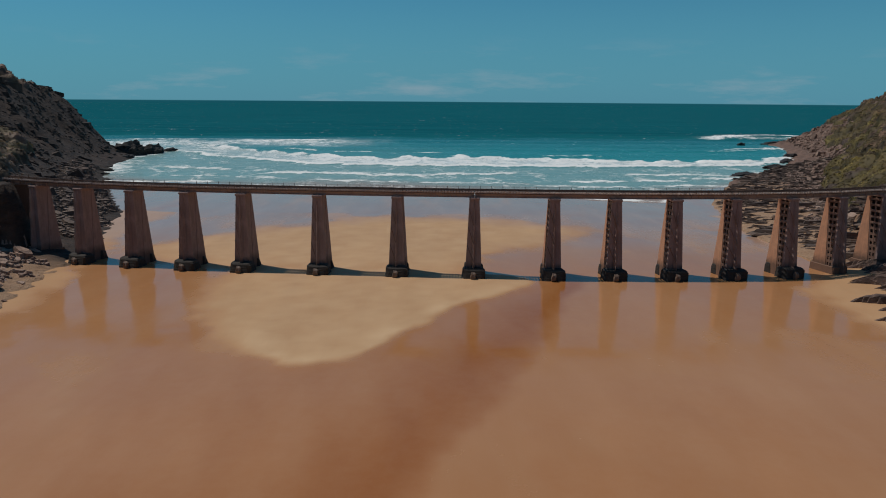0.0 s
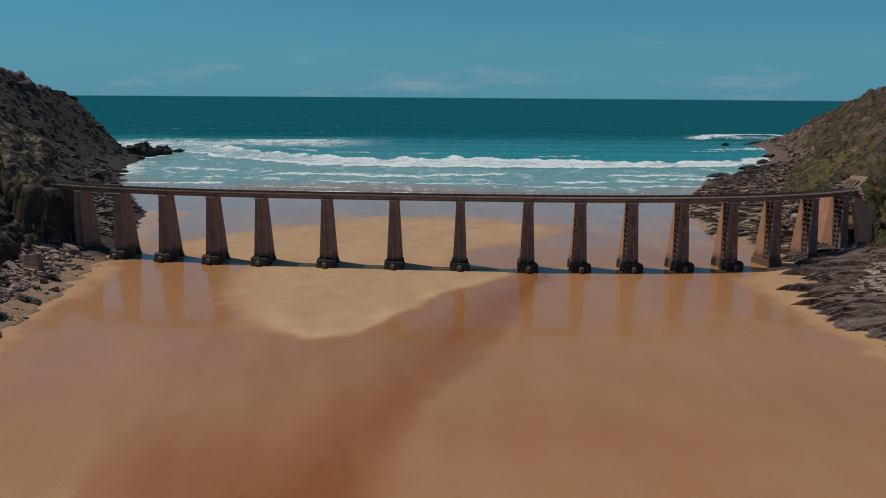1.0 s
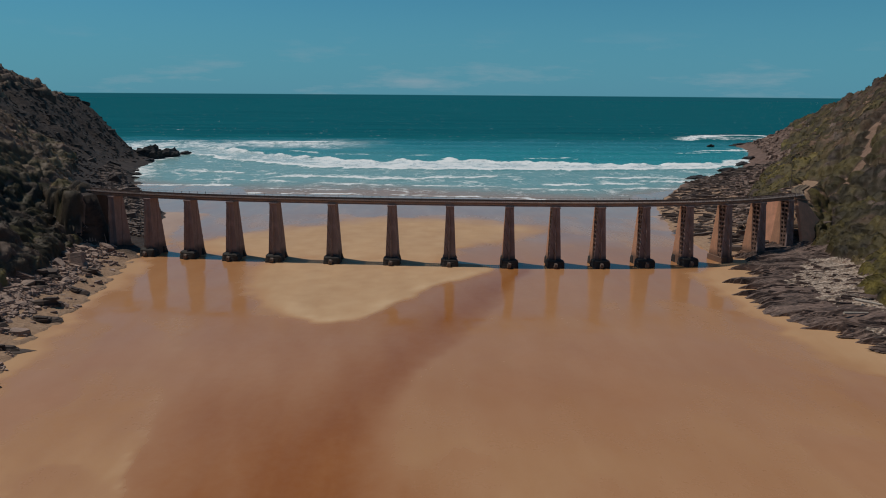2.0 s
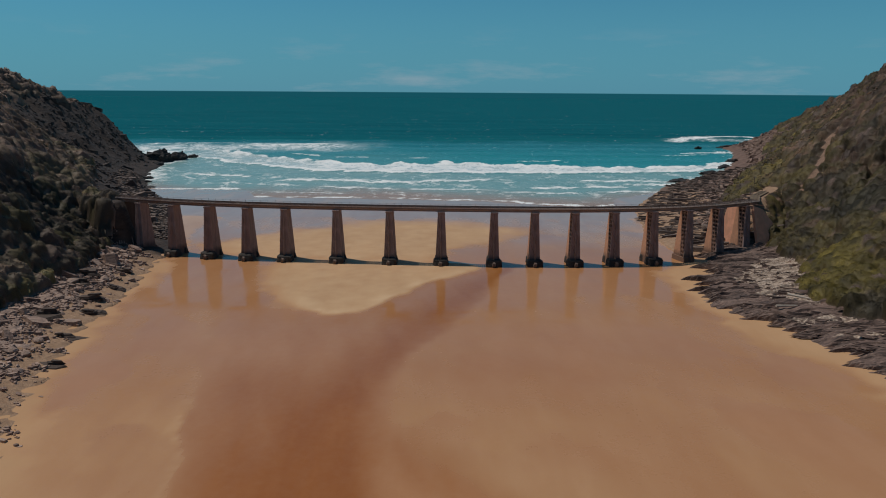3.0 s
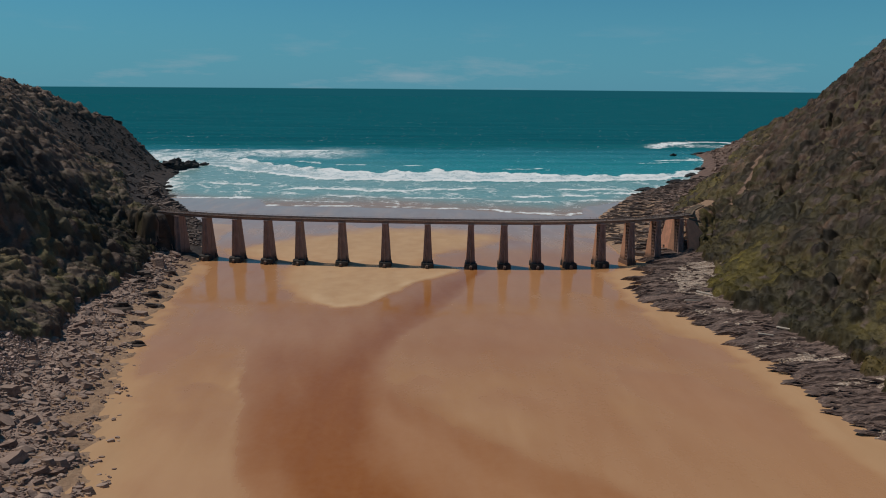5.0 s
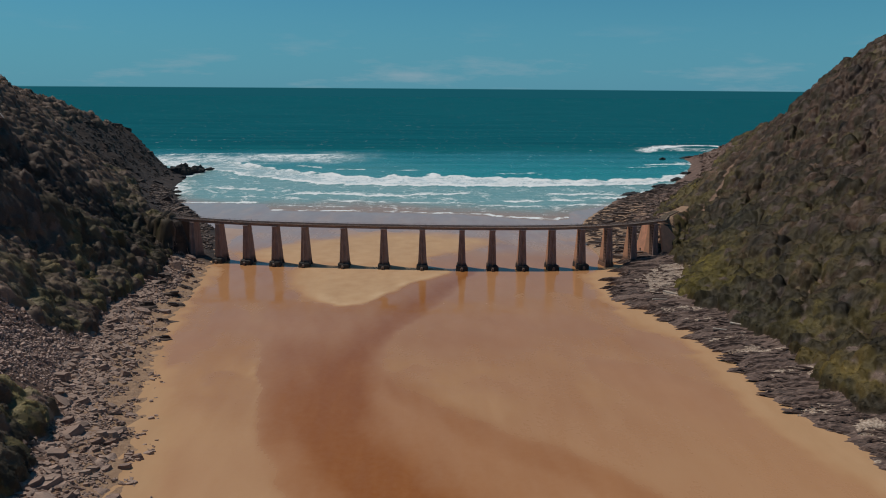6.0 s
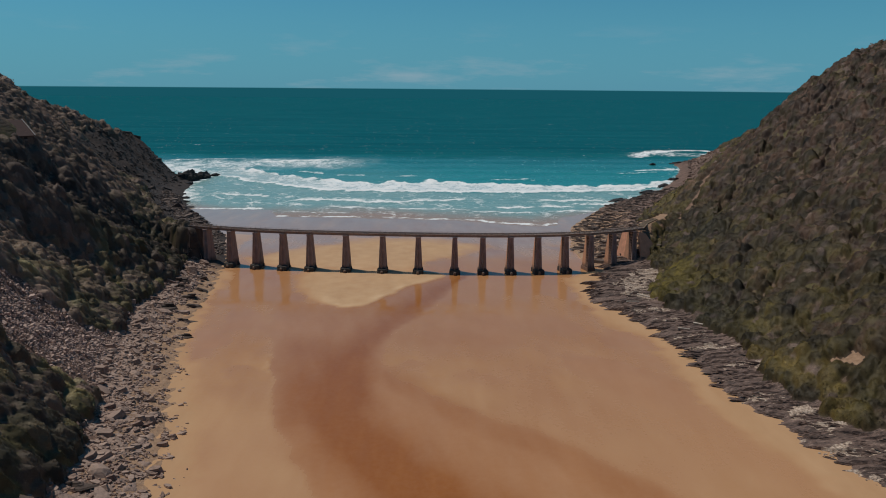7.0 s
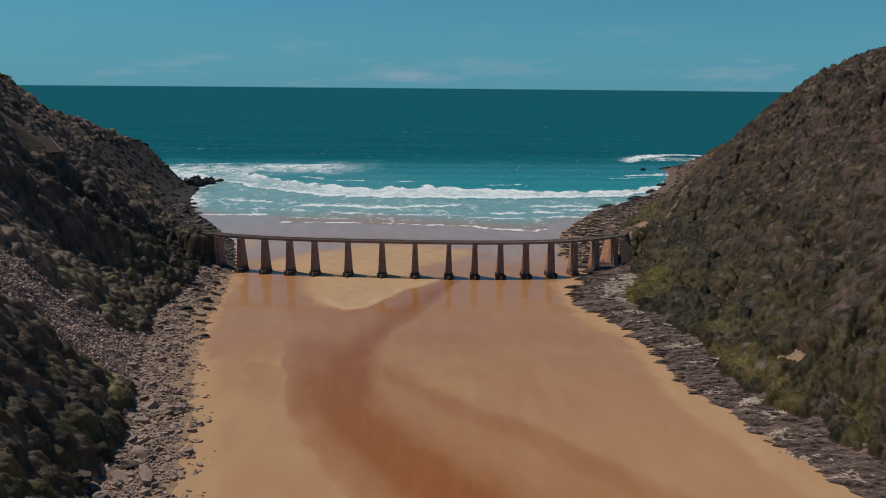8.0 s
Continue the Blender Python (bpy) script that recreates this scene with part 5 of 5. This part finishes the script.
    u /= np.linalg.norm(u, axis=1)[:, None]
    v = np.cross(face_, u)
    s = (leaf * g.uniform(0.5, 1.3, leaves))[:, None]
    lv = np.stack([p - s * u * 0.7 - s * v * 0.4, p + s * u * 0.6 - s * v * 0.45, p + s * v * 0.85], 1).reshape(-1, 3)
    soft_n = lean * 1.0 + 0.24 * face_ + (0, 0, 0.12)
    lt = C.reshape(-1, 3)[pick] * (g.uniform(0.8, 1.22, (leaves, 1)) if sign < 0 else g.uniform(0.58, 1.36, (leaves, 1)))
    m = len(bv)
    tri = np.concatenate([quads[:, [0, 1, 2]], quads[:, [0, 2, 3]]])
    faces = np.concatenate([back_[tri], m + np.arange(3 * leaves).reshape(-1, 3)])
    tint_ = np.concatenate([tone, np.repeat(lt, 3, 0)])
    full = N_.reshape(-1, 3)[used]
    ns = np.concatenate([full, np.repeat(soft_n, 3, 0)])
    me = mesh_from(name, np.concatenate([bv, lv]), faces, LEAF, True, tint=np.concatenate([tint_, np.ones((len(tint_), 1))], 1))
    me.normals_split_custom_set_from_vertices(ns / np.linalg.norm(ns, axis=1)[:, None])
    return tagged(new(name, me), label, "bushes", kind="stuff")


EAST_TONES = ((0.148, 0.122, 0.078), (0.295, 0.205, 0.155), (0.185, 0.158, 0.084), (0.28, 0.23, 0.095))
WEST_TONES = ((0.082, 0.061, 0.029), (0.184, 0.108, 0.070), (0.126, 0.096, 0.030), (0.222, 0.170, 0.030))
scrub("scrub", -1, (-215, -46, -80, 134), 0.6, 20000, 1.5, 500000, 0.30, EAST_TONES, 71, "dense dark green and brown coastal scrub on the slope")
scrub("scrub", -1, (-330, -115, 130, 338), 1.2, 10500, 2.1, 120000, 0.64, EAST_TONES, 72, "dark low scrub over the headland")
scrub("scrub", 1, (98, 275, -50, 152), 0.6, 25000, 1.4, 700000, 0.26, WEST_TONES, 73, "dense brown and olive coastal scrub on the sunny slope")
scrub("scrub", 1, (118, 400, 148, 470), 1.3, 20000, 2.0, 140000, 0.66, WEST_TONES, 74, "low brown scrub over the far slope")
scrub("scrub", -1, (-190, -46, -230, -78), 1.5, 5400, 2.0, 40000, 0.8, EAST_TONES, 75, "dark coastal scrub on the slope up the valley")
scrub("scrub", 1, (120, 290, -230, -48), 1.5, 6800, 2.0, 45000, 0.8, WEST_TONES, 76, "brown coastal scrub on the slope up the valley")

# ---------------------------------------------------------------- houses and poles on the slopes
def build_house(x, y, z, turn, long_, wide, high, label):
    root = tagged(new("house"), label, "house")
    root.matrix_basis = pose(x, y, z, 0, 0, turn)
    part("wall", frustum((-long_ / 2, long_ / 2, -wide / 2, wide / 2), (-long_ / 2, long_ / 2, -wide / 2, wide / 2), -9, high), PLASTER, root)
    bm = bmesh.new()
    o, e = 0.6, wide * 0.36
    for s in (-1, 1):
        q = [(-long_ / 2 - o, 0, high + e), (long_ / 2 + o, 0, high + e), (long_ / 2 + o, s * (wide / 2 + o), high - 0.4), (-long_ / 2 - o, s * (wide / 2 + o), high - 0.4)]
        t_ = [bm.verts.new(p) for p in q] + [bm.verts.new((a_, b_, c_ - 0.25)) for a_, b_, c_ in q]
        for f in ((0, 1, 2, 3), (7, 6, 5, 4), (0, 4, 5, 1), (1, 5, 6, 2), (2, 6, 7, 3), (3, 7, 4, 0)):
            bm.faces.new([t_[i] for i in f])
    roof = part("roof", bm, ROOF, root)
    for s in (-1, 1):
        for e_ in (-1, 1):
            part("barge_board", bar((e_ * (long_ / 2 + o + 0.08), 0, high + e + 0.08), (e_ * (long_ / 2 + o + 0.08), s * (wide / 2 + o), high - 0.35), 0.16, 0.45), TRIM, roof)
    for e_ in (-1, 1):
        bm = bmesh.new()
        t_ = [bm.verts.new(p) for p in ((e_ * long_ / 2, -wide / 2, high), (e_ * long_ / 2, wide / 2, high), (e_ * long_ / 2, 0, high + e - 0.3))]
        u_ = [bm.verts.new(v.co + Vector((-e_ * 0.3, 0, 0))) for v in t_]
        bm.faces.new(t_), bm.faces.new(u_[::-1])
        for i in range(3):
            bm.faces.new((t_[i], t_[(i + 1) % 3], u_[(i + 1) % 3], u_[i]))
        part("gable", bm, PLASTER, root)
    for k in (-0.3, 0.0, 0.3):
        w_ = part("window", frustum((long_ * k - 0.7, long_ * k + 0.7, -wide / 2 - 0.04, -wide / 2 + 0.02), (long_ * k - 0.7, long_ * k + 0.7, -wide / 2 - 0.04, -wide / 2 + 0.02), high - 2.0, high - 0.8), GLASS, root)
        part("sill", frustum((long_ * k - 0.8, long_ * k + 0.8, -wide / 2 - 0.15, -wide / 2 + 0.02), (long_ * k - 0.8, long_ * k + 0.8, -wide / 2 - 0.15, -wide / 2 + 0.02), high - 2.12, high - 2.0), TRIM, w_)
    return root


build_house(-169.5, 107.5, 66.8, 58, 10.5, 13, 1.6, "house with a dull red-brown pitched roof among dark bushes")
build_house(-162.0, 113.5, 62.2, 58, 15, 16, 1.0, "lower house wing with a dull red-brown roof below the bushes")
hz = float(hill_height(-222.0, 298.0, LEFT, -1, 11))
hut = tagged(new("hut"), "small pale hut on the dark slope", "hut")
hut.matrix_basis = pose(-222, 298, hz, 0, 0, 20)
part("wall", frustum((-2.2, 2.2, -1.6, 1.6), (-2.2, 2.2, -1.6, 1.6), -1.5, 2.3), TRIM, hut)
part("roof", frustum((-2.5, 2.5, -1.9, 1.9), (-2.4, 2.4, -1.8, 1.8), 2.3, 2.55), ROOF, hut)

for px_, py_, tall in ((133, 192, 8.0), (123, 173, 4.0)):
    hz = float(hill_height(float(px_), float(py_), RIGHT, 1, 23))
    pole = tagged(new("utility_pole"), "thin weathered wooden pole beside the railway line", "pole", "poles by the line")
    pole.location = (px_, py_, hz - 0.5)
    bm = bmesh.new()
    bmesh.ops.create_cone(bm, cap_ends=True, segments=10, radius1=0.17, radius2=0.11, depth=tall, matrix=pose(0, 0, tall / 2))
    part("shaft", bm, POST, pole)
    part("cross_arm", bar((-0.7, 0, tall - 0.5), (0.7, 0, tall - 0.5), 0.12, 0.14), POST, pole)

# wind-bent trees on the skyline
def build_tree(x, y, high, wide, seed):
    g = np.random.default_rng(seed)
    z = float(hill_height(float(x), float(y), LEFT, -1, 11))
    root = tagged(new("tree"), "small wind-bent tree with a flat dark crown", "tree", "trees on the skyline")
    root.matrix_basis = pose(x, y, z - 0.4)
    bm = bar((0, 0, 0), (0.3, 0.1, high * 0.55), 0.42, 0.42)
    for v in bm.verts:
        if v.co.z > 0.5:
            v.co.x, v.co.y = 0.3 + (v.co.x - 0.3) * 0.6, 0.1 + (v.co.y - 0.1) * 0.6
    for a in range(5):
        bar((0.25, 0.08, high * (0.38 + 0.04 * a)), (0.3 + 0.36 * wide * math.cos(a * 1.3), 0.36 * wide * math.sin(a * 1.3), high * 0.8), 0.14, 0.14, bm)
    part("trunk", bm, POST, root)
    n_ = 2600
    clump = g.normal(0, 1, (14, 3)) * (0.26 * wide, 0.26 * wide, 0.10 * high) + (0.4, 0, high * 0.82)
    p = clump[g.integers(0, 14, n_)] + g.normal(0, 1, (n_, 3)) * (0.11 * wide, 0.11 * wide, 0.055 * high)
    u, v = g.normal(0, 0.17, (n_, 3)), g.normal(0, 0.17, (n_, 3))
    me = mesh_from("crown", np.stack([p, p + u, p + v], 1).reshape(-1, 3), np.arange(3 * n_).reshape(-1, 3), LEAF, False, tint=np.repeat(np.concatenate([np.array((0.055, 0.050, 0.030)) * g.uniform(0.7, 1.3, (n_, 1)), np.ones((n_, 1))], 1), 3, 0))
    new("crown", me).parent = root


build_tree(-217.5, 193.5, 6.0, 6.5, 5)
build_tree(-232, 222, 4.5, 6.0, 6)

# drift logs thrown up on the ledges
for lx, ly, long_, turn in ((98, 85, 7.0, -38), (107, 52, 5.0, -50), (101, 51, 4.0, -20), (92, 81, 5.5, 5)):
    bm = bmesh.new()
    bmesh.ops.create_cone(bm, cap_ends=True, segments=9, radius1=0.32, radius2=0.18, depth=long_, matrix=pose(0, 0, 0, 0, 90, 0))
    for v in bm.verts:
        v.co.z += 0.12 * math.sin(v.co.x * 0.9)
    log = tagged(part("drift_log", bm, DRIFT), "bleached driftwood log lying on dark slate", "log", "drift logs")
    log.matrix_world = pose(lx, ly, float(bed_height(np.array([lx]), np.array([ly]))[0]) + 0.9, 0, random.uniform(-4, 4), turn)

# the line goes on along the hillside at either end
def track_bed(name, points, label):
    root = tagged(new(name), label, "railway line")
    bm = bmesh.new()
    for (a, b) in zip(points[:-1], points[1:]):
        bar((*a, 16.85), (*b, 16.85), 3.2, 0.4, bm)
    part("ballast", bm, BALLAST, root)
    for o in (-0.53, 0.53):
        bm = bmesh.new()
        for (a, b) in zip(points[:-1], points[1:]):
            d = (Vector(b) - Vector(a)).normalized()
            n_ = Vector((-d.y, d.x)) * o
            bar((a[0] + n_.x, a[1] + n_.y, 17.3), (b[0] + n_.x, b[1] + n_.y, 17.3), 0.07, 0.16, bm)
        part("rail", bm, RAIL, root)


track_bed("railway_line", [(116.4, line_y(116.4)), *[(a, b * LONG) for a, b in WEST_LINE[:2]]], "sandy single railway line cut into the hillside")
track_bed("railway_line", [(-105.3, line_y(-105.3)), *[(a, b * LONG) for a, b in EAST_LINE[1:]]], "single railway line running on along the shady hillside")
